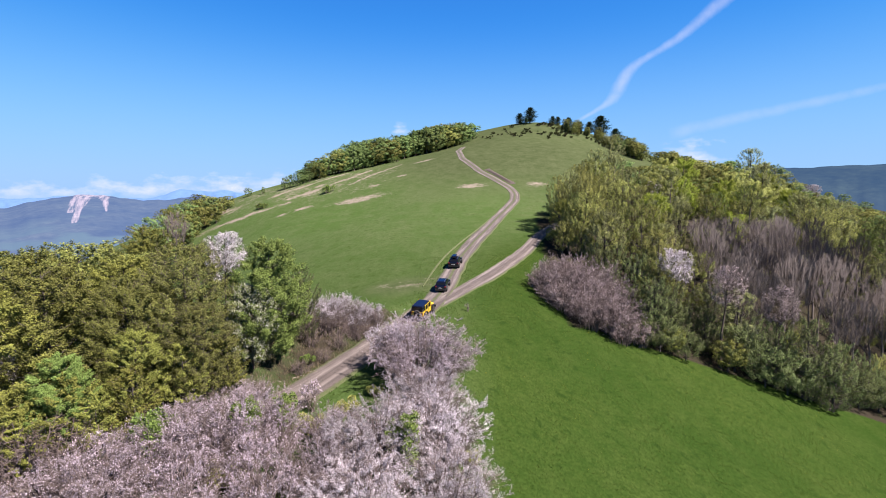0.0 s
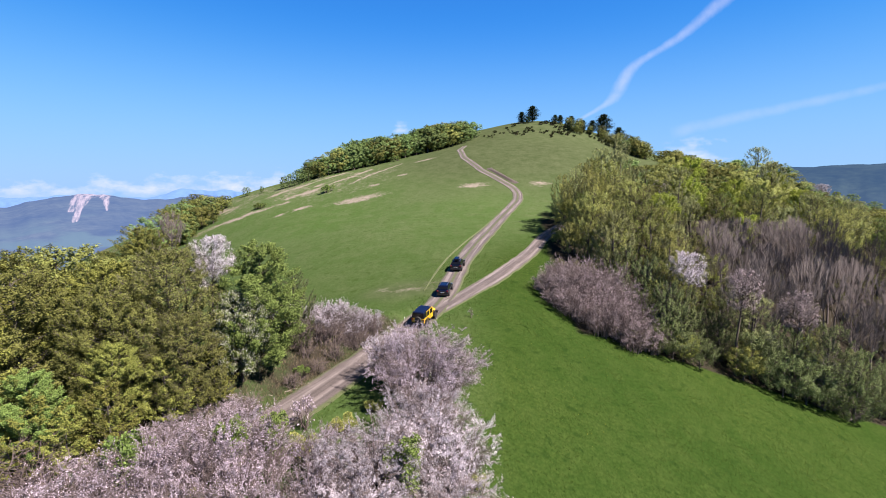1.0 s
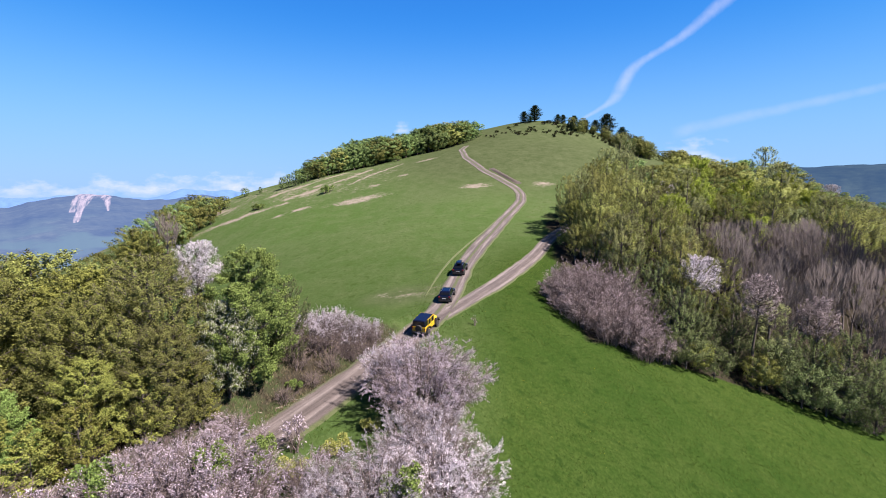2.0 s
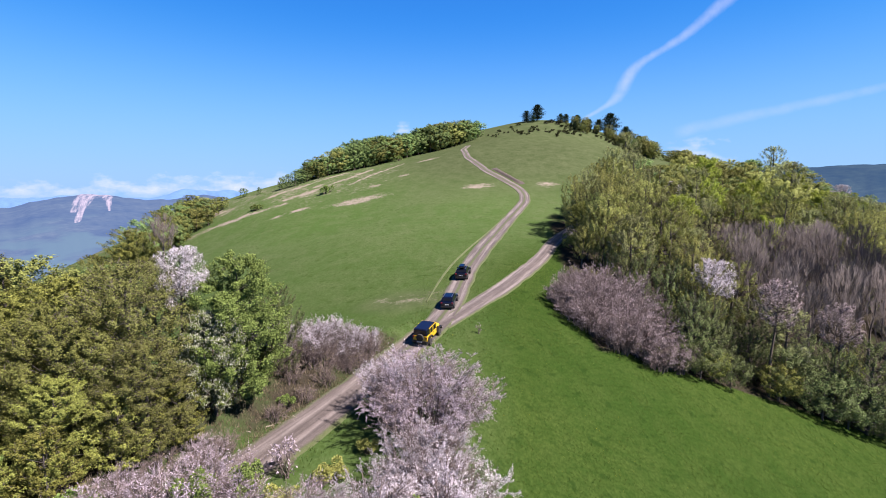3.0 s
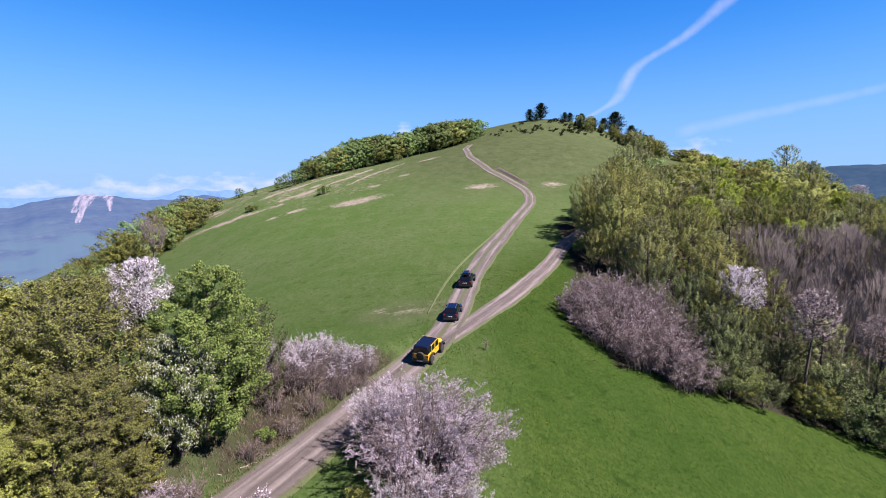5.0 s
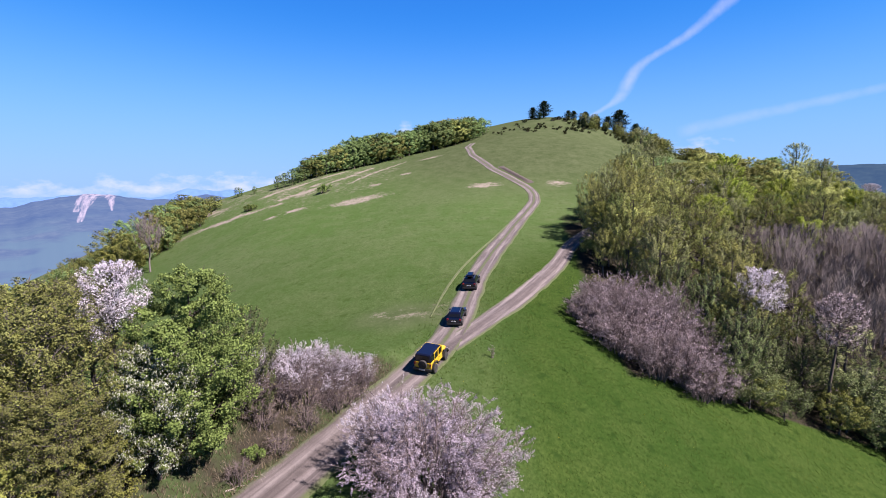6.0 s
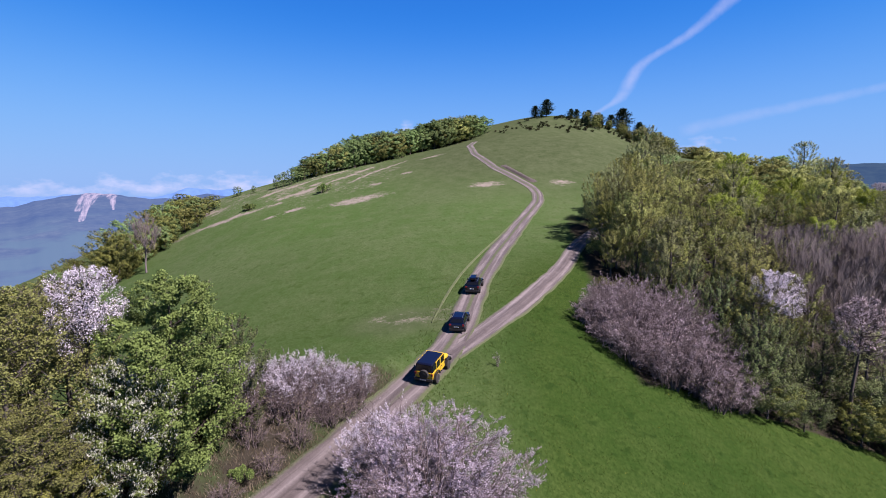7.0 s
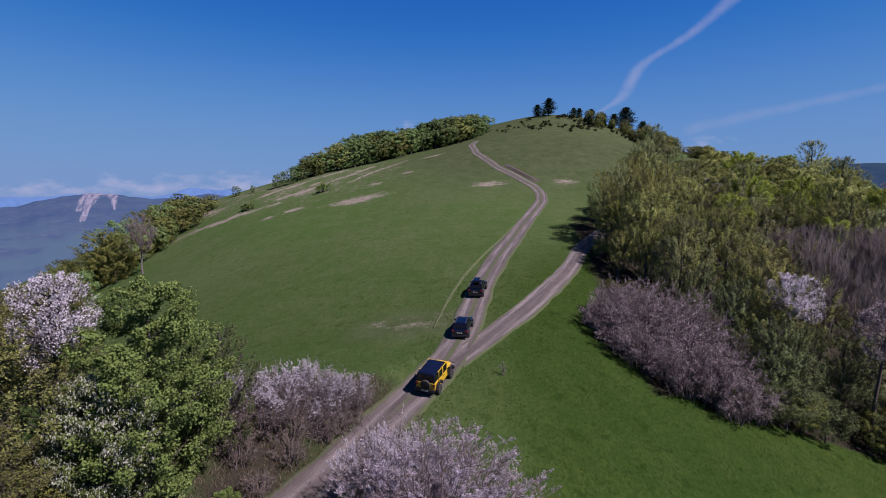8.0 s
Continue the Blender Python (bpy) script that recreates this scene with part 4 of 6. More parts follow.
KINDS = {
    "hornbeam": lambda: broadleaf("hornbeam_tree", "olive-green hornbeam in young leaf beside the dirt track", "tree", BARK_GREY, LEAF_OLIVE, low=1.1, seed=11, tall=12.0, spread=4.4, clear=0.1, lumps=420, per_lump=165, limb_every=6, size=0.118, slim=0.27, twig_count=4, flat=0.45, droop=0.1, shape=0.38, lump_r=0.135, thick=0.6, form=0.35, face=1.2, loose=0.9, long=0.85),
    "hornbeam_brown": lambda: broadleaf("hornbeam_tree", "brown-olive hornbeam barely in leaf, with grey twigs", "tree", BARK_GREY, LEAF_BROWN, low=1.1, seed=61, tall=12.0, spread=4.4, clear=0.1, lumps=440, per_lump=125, limb_every=6, size=0.118, slim=0.26, twig_count=9, flat=0.45, droop=0.1, shape=0.38, lump_r=0.135, thick=0.6, form=0.3, face=1.2, loose=0.95, long=0.85),
    "hornbeam_yellow": lambda: broadleaf("hornbeam_tree", "yellow-green hornbeam in young leaf beside the dirt track", "tree", BARK_GREY, LEAF_SPRING, low=1.2, seed=12, tall=11, spread=3.8, clear=0.1, lumps=330, per_lump=180, limb_every=6, size=0.12, slim=0.28, twig_count=4, flat=0.4, droop=0.15, shape=0.36, lump_r=0.14, rise=0.35, thick=0.6, form=0.35, face=1.2, loose=0.9, long=0.85),
    "bird_cherry": lambda: broadleaf("bird_cherry_tree", "fresh green bird cherry in full leaf beside the track", "tree", BARK_BROWN, LEAF_FRESH, low=1.05, seed=13, tall=11.0, spread=3.8, clear=0.0, lumps=260, per_lump=250, limb_every=5, size=0.122, slim=0.36, twig_count=3, droop=0.3, shape=0.36, lump_r=0.165, rise=0.5, loose=0.95, long=0.7),
    "bird_cherry_white": lambda: broadleaf("bird_cherry_tree", "fresh green bird cherry thick with hanging cream-white blossom", "tree", BARK_BROWN, LEAF_FRESH, PETAL_CREAM, 0.40, seed=14, tall=7.5, spread=2.1, clear=0.2, lumps=110, per_lump=210, size=0.122, slim=0.34, twig_count=3, droop=0.5, shape=0.42, lump_r=0.24),
    "wild_cherry": lambda: broadleaf("wild_cherry_tree", "wild cherry tree in full pinkish-white blossom", "tree", BARK_GREY, PETAL_WHITE, seed=15, tall=12, spread=2.2, clear=7.6, lumps=90, per_lump=130, size=0.08, slim=0.3, twig_count=16, shape=0.5, lump_r=0.24, rise=1.2, loose=1.25, tri=True),
    "cherry_small": lambda: broadleaf("wild_cherry_tree", "slim cherry tree in pinkish-white blossom at the wood's edge", "tree", BARK_BROWN, PETAL_DUSK, seed=16, tall=12, spread=1.9, clear=7.2, lumps=80, per_lump=80, size=0.1, slim=0.3, twig_count=18, shape=0.5, lump_r=0.24, rise=1.2, loose=1.2, tri=True),
    "bare": lambda: broadleaf("bare_tree", "grey-brown slender tree with swelling buds, still bare", "tree", TWIG_WOOD, LEAF_BUD, seed=17, tall=14, spread=2.5, clear=5.6, lumps=60, per_lump=7, size=0.12, slim=0.25, twig_count=26, twig_w=1.0, limb_every=1, shape=0.5, lump_r=0.5, rise=9.0, droop=-0.6, thick=0.9, trunk_r=0.15, tri=True, splay=0.3),
    "bare_slim": lambda: broadleaf("bare_tree", "slim grey-purple tree with bare twigs in the wood", "tree", TWIG_WOOD, LEAF_BUD, seed=18, tall=14.5, spread=2.1, clear=6.4, lumps=56, per_lump=5, size=0.12, slim=0.25, twig_count=24, twig_w=1.0, limb_every=1, shape=0.6, lump_r=0.55, rise=10.0, droop=-0.8, thick=0.9, trunk_r=0.14, tri=True, splay=0.28),
    "grey_green": lambda: broadleaf("willow_tree", "grey-green willow tree in thin young leaf", "tree", BARK_GREY, LEAF_BLUE, low=1.2, seed=19, tall=10, spread=3.0, clear=0.0, lumps=170, per_lump=95, size=0.13, slim=0.3, twig_count=8, shape=0.4, lump_r=0.17, rise=2.0, loose=0.7, face=1.8, tri=True, form=0.6, long=1.05),
    "wood_green": lambda: broadleaf("beech_tree", "light green beech tree of the spring wood", "tree", BARK_GREY, LEAF_FRESH, seed=20, tall=13, spread=3.3, clear=2.4, low=0.9, lumps=170, per_lump=84, limb_every=3, twig_count=6, shape=0.5, lump_r=0.165, rise=2.0, loose=0.8, size=0.15, slim=0.3, face=2.2, tri=True, form=0.7, long=0.95),
    "wood_yellow": lambda: broadleaf("maple_tree", "yellow-green maple tree of the spring wood", "tree", BARK_GREY, LEAF_YELLOW, seed=21, tall=13.5, spread=3.6, clear=2.6, low=0.9, lumps=170, per_lump=84, limb_every=3, twig_count=6, shape=0.5, lump_r=0.165, rise=2.0, loose=0.8, size=0.15, slim=0.3, face=2.2, tri=True, form=0.7, long=0.95),
    "wood_olive": lambda: broadleaf("oak_tree", "olive-brown oak tree just coming into leaf", "tree", BARK_GREY, LEAF_OLIVE, seed=22, tall=13.5, spread=3.5, clear=2.2, low=0.95, lumps=170, per_lump=84, limb_every=3, twig_count=6, shape=0.48, lump_r=0.165, rise=2.0, loose=0.8, size=0.15, slim=0.3, face=2.2, tri=True, form=0.7, long=0.95),
    "wood_slim": lambda: broadleaf("aspen_tree", "slim olive-green aspen in young leaf", "tree", BARK_GREY, LEAF_OLIVE, seed=28, tall=13.5, spread=2.5, clear=3.0, lumps=110, per_lump=80, limb_every=2, twig_count=8, shape=0.45, lump_r=0.2, rise=3.0, loose=0.65, size=0.13, slim=0.3, face=2.2, tri=True, form=0.7, long=1.1),
    "wood_lime": lambda: broadleaf("maple_tree", "bright lime-green maple tree in full young leaf", "tree", BARK_GREY, LEAF_LIME, seed=27, tall=12.5, spread=3.4, clear=2.6, low=0.9, lumps=76, per_lump=200, limb_every=3, twig_count=3, shape=0.5, lump_r=0.235, rise=1.2, size=0.19, slim=0.3, face=2.2, tri=True, form=0.3, loose=0.9, long=0.8),
    "wood_pale": lambda: broadleaf("birch_tree", "pale grey-green birch tree in thin young leaf", "tree", BARK_GREY, LEAF_PALE, seed=26, tall=14, spread=3.4, clear=2.2, lumps=170, per_lump=84, limb_every=3, twig_count=6, shape=0.45, lump_r=0.165, rise=2.0, loose=0.8, size=0.15, slim=0.3, face=2.2, tri=True, form=0.7, long=0.95),
    "far_green": lambda: broadleaf("broadleaf_tree", "rounded green tree of the distant wood", "tree", BARK_BROWN, LEAF_FAR, seed=23, tall=13, spread=4.6, clear=0.2, low=0.85, lumps=120, per_lump=100, size=0.24, slim=0.42, twig_count=1, shape=0.62, lump_r=0.175, thick=0.85, rise=0.1, limb_every=8, face=2.6, tri=True, form=0.75, loose=1.0, long=0.7),
    "far_yellow": lambda: broadleaf("broadleaf_tree", "rounded yellow-green tree of the distant wood", "tree", BARK_BROWN, LEAF_YELLOW, seed=24, tall=13, spread=4.6, clear=0.2, low=0.85, lumps=120, per_lump=100, size=0.24, slim=0.42, twig_count=1, shape=0.62, lump_r=0.175, thick=0.85, rise=0.1, limb_every=8, face=2.6, tri=True, form=0.75, loose=1.0, long=0.7),
    "far_olive": lambda: broadleaf("broadleaf_tree", "rounded olive tree of the distant wood", "tree", BARK_BROWN, LEAF_OLIVE, seed=25, tall=13, spread=4.6, clear=0.2, low=0.85, lumps=120, per_lump=100, size=0.24, slim=0.42, twig_count=1, shape=0.62, lump_r=0.175, thick=0.85, rise=0.1, limb_every=8, face=2.6, tri=True, form=0.75, loose=1.0, long=0.7),
    "belt_green": lambda: broadleaf("lime_tree", "dense fresh green tree of the belt below the meadow", "tree", BARK_BROWN, LEAF_FAR, seed=71, tall=12, spread=4.3, clear=0.1, low=0.9, lumps=150, per_lump=110, size=0.17, slim=0.34, twig_count=2, shape=0.5, lump_r=0.165, thick=0.8, rise=0.6, limb_every=8, face=2.2, tri=True, form=0.7, long=0.8, loose=0.9),
    "belt_yellow": lambda: broadleaf("hornbeam_tree", "dense yellow-green hornbeam of the belt below the meadow", "tree", BARK_BROWN, LEAF_SPRING, seed=72, tall=12, spread=4.3, clear=0.1, low=0.9, lumps=150, per_lump=110, size=0.17, slim=0.34, twig_count=2, shape=0.5, lump_r=0.165, thick=0.8, rise=0.6, limb_every=8, face=2.2, tri=True, form=0.7, long=0.8, loose=0.9),
    "belt_olive": lambda: broadleaf("hornbeam_tree", "olive-brown hornbeam of the belt, just in leaf", "tree", BARK_GREY, LEAF_OLIVE, seed=73, tall=12, spread=4.3, clear=0.1, low=0.9, lumps=150, per_lump=110, size=0.17, slim=0.34, twig_count=2, shape=0.5, lump_r=0.165, thick=0.8, rise=0.6, limb_every=8, face=2.2, tri=True, form=0.7, long=0.8, loose=0.9),
    "young_hornbeam": lambda: broadleaf("hornbeam_tree", "young hornbeam in the hedge at the bank's foot", "tree", BARK_GREY, LEAF_SPRING, low=1.3, seed=51, tall=5.0, spread=1.9, clear=0.1, lumps=130, per_lump=85, limb_every=3, size=0.12, slim=0.27, twig_count=3, flat=0.4, droop=0.15, shape=0.36, lump_r=0.19, rise=0.35, thick=0.5),
    "thorn_a": lambda: blackthorn(31, 6.6, 5.0, 90, 24, PETAL_PINK, "large blackthorn thicket in pale pink blossom beside the track", 20.0, 0.074, reach=0.15),
    "thorn_b": lambda: blackthorn(32, 4.4, 3.4, 54, 20, PETAL_WHITE, "blackthorn bush in white blossom with grey twigs", 22.0, 0.060),
    "thorn_c": lambda: blackthorn(33, 3.6, 2.8, 36, 16, PETAL_PINK, "low blackthorn bush with sparse pink blossom", 8.0, 0.078),
    "thorn_d": lambda: blackthorn(34, 4.6, 3.0, 48, 15, PETAL_DUSK, "dusky pink blackthorn bush at the meadow's edge", 13.0, 0.10, -0.30, 1.9, 1.5),
    "thorn_hedge": lambda: blackthorn(42, 4.2, 2.6, 44, 16, PETAL_WHITE, "blackthorn hedge bush, white blossom on top over dark bare twigs", 9.0, 0.10, -1.3, 2.9),
    "sapling": lambda: blackthorn(35, 2.4, 0.55, 7, 12, PETAL_PINK, "slender sapling in white blossom beside the track", 3.0),
    "thin_sapling": lambda: blackthorn(44, 2.4, 0.45, 4, 7, PETAL_WHITE, "tiny white-flowering sapling in the meadow", 4.0, 0.06),
    "pine": lambda: pine(36, 10.0),
    "juniper": lambda: shrub(37, 1.9, 1.25, 380, LEAF_JUNIPER, "juniper_bush", "dark juniper bush on the hilltop pasture", 0.30),
    "green_shrub": lambda: shrub(38, 1.9, 1.6, 1900, LEAF_YELLOW, "green_bush", "low bright green bush among the blackthorn", 0.15),
    "tall_shrub": lambda: shrub(43, 4.2, 1.5, 5200, LEAF_FRESH, "green_bush", "upright bright green bush growing through the blackthorn", 0.13),
    "fresh_shrub": lambda: shrub(39, 2.2, 1.5, 1900, LEAF_FRESH, "green_bush", "low fresh green bush below the trees", 0.15),
    "edge_shrub": lambda: broadleaf("willow_bush", "grey-green willow bush leafy down to the grass at the wood's edge", "bush", BARK_GREY, LEAF_BLUE, low=0.95, seed=81, tall=5.0, spread=2.5, clear=0.9, lumps=110, per_lump=66, size=0.12, slim=0.3, twig_count=5, shape=0.5, lump_r=0.2, rise=1.4, limb_every=3, face=1.8, tri=True, form=0.5, long=0.9),
    "edge_shrub_yellow": lambda: broadleaf("hornbeam_bush", "yellow-green hornbeam bush leafy down to the grass at the wood's edge", "bush", BARK_GREY, LEAF_SPRING, low=0.95, seed=82, tall=5.0, spread=2.3, clear=0.7, lumps=110, per_lump=90, size=0.12, slim=0.3, twig_count=3, shape=0.5, lump_r=0.2, rise=0.6, limb_every=3, face=1.6, tri=True, form=0.4, long=0.9),
    "wood_shrub": lambda: shrub(41, 3.0, 2.2, 2400, LEAF_OLIVE, "hazel_bush", "olive-green hazel bush at the foot of the wood", 0.15),
    "twig_shrub": lambda: blackthorn(40, 2.3, 1.7, 18, 10, LEAF_BUD, "low leafless grey bush at the track's edge", 0.6),
}

# the thicket beside the track
plant("thorn_a", -1.7, 41.0, 0.92, 20, wide=1.1)
plant("thorn_b", -0.6, 32.0, 1.15)
plant("thorn_b", -4.2, 29.8, 1.1)
plant("thorn_b", -1.7, 35.4, 1.05)
plant("thorn_b", 0.3, 27.0, 1.05)
plant("thorn_b", -4.6, 25.2, 1.0)
for x, y, s in ((-7.8, 32.0, 0.85), (-11.4, 31.4, 0.95), (-15.0, 30.0, 1.0), (-18.6, 28.4, 1.0), (-22.6, 27.0, 1.0), (-11.0, 28.0, 1.0), (-14.8, 26.4, 1.05), (-18.6, 24.6, 1.05), (-7.4, 28.0, 1.0), (-9.0, 24.4, 1.1), (-13.0, 22.8, 1.1), (-17.2, 20.8, 1.0), (-22.5, 22.6, 0.95), (-26.0, 24.8, 0.9), (-15.6, 37.6, 0.55), (-18.6, 34.4, 0.6), (-12.9, 32.9, 1.1), (-16.6, 30.6, 1.2), (-14.2, 31.2, 1.2), (-20.6, 27.6, 1.15), (-18.4, 29.4, 1.1)):
    plant("thorn_c", x, y, s)
for x, y, s in ((-17.2, 47.4, 0.7), (-15.8, 47.8, 0.74), (-7.6, 52.6, 0.56), (-11.6, 48.9, 0.6), (-9.2, 50.4, 0.55), (-14.4, 48.4, 0.74), (-13.2, 49.0, 0.72), (-12.0, 49.8, 0.74), (-10.8, 50.5, 0.7), (-9.6, 51.2, 0.68), (-8.5, 51.8, 0.62)):
    plant("thorn_hedge", x, y, s)
for x, y, s in ((-13.4, 47.2, 0.9), (-12.0, 48.2, 0.95), (-10.8, 48.8, 0.9), (-9.4, 49.8, 0.85), (-12.8, 46.0, 0.7), (-8.2, 50.6, 0.7)):
    plant("twig_shrub", x, y, s, label="leafless dark bush under the blackthorn hedge")
plant("thorn_b", -4.1, 43.3, 1.15, wide=0.72)
plant("thin_sapling", 3.0, 58.4, 0.52)
for x, y, s in ( (-13.6, 29.0, 1.0), (-9.4, 33.8, 0.8), (-7.2, 36.2, 0.7), (-16.8, 24.4, 0.9), (1.6, 29.8, 0.6), (2.2, 33, 0.5), (-5.6, 39.0, 0.5)):
    plant("green_shrub", x, y, s)
for x, y, s in ((-15.0, 38.8, 0.7), (-12.8, 42.4, 0.6), (-11.4, 45.0, 0.6), (-10.4, 47.4, 0.7), (-9.0, 49.6, 0.7), (-17.6, 36.4, 0.8), (-20.5, 32.5, 0.9), (-24.5, 29.6, 1.0), (-7.6, 51.6, 0.5), (-27.5, 28, 1.1)):
    plant("twig_shrub", x, y, s)
for x, y, s in ((-19.6, 35.8, 1.0), (-21.4, 32.6, 1.0), (-24.4, 30.8, 1.05), (-17.4, 38.4, 0.86), (-27.4, 29.0, 1.1), (-29.6, 27.0, 1.2), (-23.0, 31.0, 0.8), (-26.0, 28.6, 0.9)):
    plant("young_hornbeam", x, y, s, group="young hornbeams at the foot of the bank")
for x, y, s in ((-18.6, 29.9, 1.05), (-13.2, 31.8, 0.92), (-11.2, 33.2, 0.8), (-2.4, 29.6, 1.1)):
    plant("tall_shrub", x, y, s)
plant("sapling", -10.2, 36.6, 1.0)
for x, y, s in ((-25.4, 28.2, 1.6), (-27.0, 26.6, 1.7), (-23.6, 29.4, 1.4)):
    plant("twig_shrub", x, y, s)
plant("fresh_shrub", -20.4, 32.0, 0.9)
plant("fresh_shrub", -12.6, 43.9, 0.45)

# the trees on the bank across the track
plant("bird_cherry", -16.0, 42.8, 0.99)
plant("bird_cherry_white", -16.3, 40.9, 1.0)
plant("grey_green", -13.8, 46.6, 0.72)
plant("wild_cherry", -18.7, 41.4, 0.96, wide=0.8)
plant("hornbeam_brown", -21.0, 39.8, 0.97)
plant("hornbeam_yellow", -22.2, 34.4, 0.6)
plant("hornbeam", -24.2, 37.2, 0.85)
plant("bird_cherry", -25.6, 31.0, 0.6, label="fresh green bird cherry among the hornbeams")
for k, x, y, s in (("hornbeam_brown", -18.9, 37.2, 0.62), ("hornbeam_yellow", -26.5, 40.6, 1.0), ("hornbeam", -30.0, 36.0, 0.92), ("hornbeam_yellow", -30.5, 31.0, 0.92), ("wild_cherry", -31.5, 33.5, 0.55), ("belt_olive", -32.5, 43.0, 0.78), ("belt_olive", -37.0, 38.0, 0.8), ("wood_olive", -26.0, 46.0, 0.74), ("wood_yellow", -22.5, 45.0, 0.76), ("belt_yellow", -38.5, 48.0, 0.8), ("belt_olive", -33.5, 51.0, 0.78), ("belt_yellow", -44.0, 43.0, 0.95), ("belt_olive", -45.0, 53.0, 0.95), ("grey_green", -17.0, 46.5, 0.8), ("belt_olive", -50, 60, 0.9), ("belt_yellow", -56, 52, 0.9), ("belt_yellow", -35.5, 44.5, 1.0), ("belt_olive", -41.0, 46.0, 1.0), ("belt_yellow", -30.0, 47.5, 1.0)):
    # the stand is nearly level at the top, whatever the ground does
    if x < -29 and k != "wild_cherry":
        s = (13.4 - 0.098 * y + 0.9 * math.sin(x * 1.7) - float(height(x, y))) / 12.0
    plant(k, x, y, s, group="trees on the bank", wide=1.1)

# the belt of trees down the far side of the meadow
rng = np.random.default_rng(5)
belt = [(-50, 84), (-64, 104), (-76, 124), (-75.5, 136), (-72, 144), (-69.5, 155), (-74, 168), (-96, 196), (-140, 250)]
for i in range(100):
    f = rng.uniform(0, 1) ** 0.9 * (len(belt) - 1.001)
    (ax, ay), (bx, by) = belt[int(f)], belt[int(f) + 1]
    f -= int(f)
    back = abs(rng.normal(0, 9))
    plant((("belt_green", "belt_yellow", "belt_olive", "belt_yellow", "belt_olive") if ay < 140 else ("far_green", "far_yellow", "far_olive", "far_green", "far_olive"))[i % 5], ax + (bx - ax) * f - back - 1.5, ay + (by - ay) * f + rng.normal(0, 2), rng.uniform(0.6, 0.95) * (0.7 if ay > 130 else 1.0), group="trees below the meadow")

for k, x, y, h in (("far_green", -77.4, 165.8, 0.55), ("far_olive", -78.1, 175.8, 0.34), ("far_green", -73.0, 186.0, 0.26), ("belt_yellow", -82.2, 165.8, 0.68), ("belt_green", -84.3, 160.7, 0.84), ("belt_yellow", -83.3, 150.5, 1.0), ("belt_green", -81.8, 140.3, 1.08), ("belt_yellow", -79.7, 130.0, 1.12), ("far_olive", -74.5, 172.0, 0.36)):
    plant(k, x, y, h, group="trees below the meadow", wide=1.4)

plant("bare", -70.4, 129.0, 0.93, label="pale grey tree still bare among the leafy belt", group="trees below the meadow", wide=1.4)

# the wood along the crest
crest = [(-51, 183), (-45, 187), (-39, 191), (-33, 196), (-27, 201), (-20, 207), (-12, 213), (-4, 219), (4, 226), (10, 231), (16, 237)]
for i in range(118):
    f = (i * 0.618034) % 1 * (len(crest) - 1.001)
    (ax, ay), (bx, by) = crest[int(f)], crest[int(f) + 1]
    g = f - int(f)
    back = (0.0, 2.5, 6.0, 10.0)[i % 4] + rng.uniform(0, 2)
    plant(("far_green", "far_green", "far_yellow", "far_green", "far_olive", "far_green", "far_green")[i % 7], ax + (bx - ax) * g - 0.6 * back, ay + (by - ay) * g + back, rng.uniform(0.56, 0.9) * (0.40 + 0.60 * min(1, f / 2.8)) * (1 - 0.35 * float(step(8.2, 10, f))), group="wood along the crest", wide=1.4)
for x, y, s in ((-57, 178.5, 0.34), (-55, 179.5, 0.38), (-52.5, 179.8, 0.42), (-66, 182, 0.2)):
    plant("far_green", x, y, s, label="small rounded tree at the end of the crest wood", group="wood along the crest")

# hilltop pines and junipers
for x, y, s in ((44, 254, 0.80), (38.6, 253, 0.56), (82, 262, 1.1), (41.2, 250, 0.34), (58, 254, 0.45), (63, 252, 0.55), (69, 253, 0.5), (74, 254, 0.62), (88, 256, 0.7), (55, 252, 0.45), (94, 254, 0.5)):
    plant("pine", x, y, s, wide=1.55)
for x, y, h in ((24, 238, 0.6), (34, 246, 0.7), (30, 243, 0.5), (50, 249, 0.9), (53, 247, 1.1), (47, 246, 0.8), (66, 246, 1.2), (71, 247, 1.1), (77, 250, 1.3)):
    plant("juniper", x, y, h, group="junipers on the hilltop", wide=1.3)
for i in range(46):
    x = 17 + 36 * rng.beta(2.2, 1.8)
    plant("juniper", x, 229 + 9 * rng.random() + 3.0 * math.sin(x * 0.5), rng.uniform(0.25, 0.55), group="junipers on the hilltop", wide=rng.uniform(0.8, 1.4))
for i in range(30):
    x = rng.uniform(52, 84)
    plant("juniper", x, 233 + 0.06 * (x - 52) + rng.uniform(0, 10), rng.uniform(0.3, 0.65), group="junipers on the hilltop", wide=rng.uniform(0.9, 1.5))
for i in range(60):
    x = 56 + 46 * rng.random()
    plant(("far_olive", "pine", "far_olive")[i % 3], x, 237 + 0.18 * (x - 56) + rng.uniform(0, 12), rng.uniform(0.22, 0.5), label="low bushy tree on the hilltop", group="bushy trees on the hilltop")
for i in range(56):
    x = 80 + 60 * rng.random()
    plant(("far_olive", "far_green", "far_yellow", "far_olive")[i % 4], x, 238 + 0.15 * (x - 80) - 16 * rng.random() * min(1, (x - 78) / 25), rng.uniform(0.38, 0.62) + 0.12 * min(1, (x - 80) / 30), label="rounded tree on the flank of the hill", wide=1.2, group="trees on the flank of the hill")
for x, y, s in ((-37.5, 161.3, 1.25), (-18.7, 202.8, 1.0), (-57.4, 157.5, 0.8), (-58.6, 158.2, 0.9)):
    plant("fresh_shrub", x, y, s, label="lone bush on the dry slope")

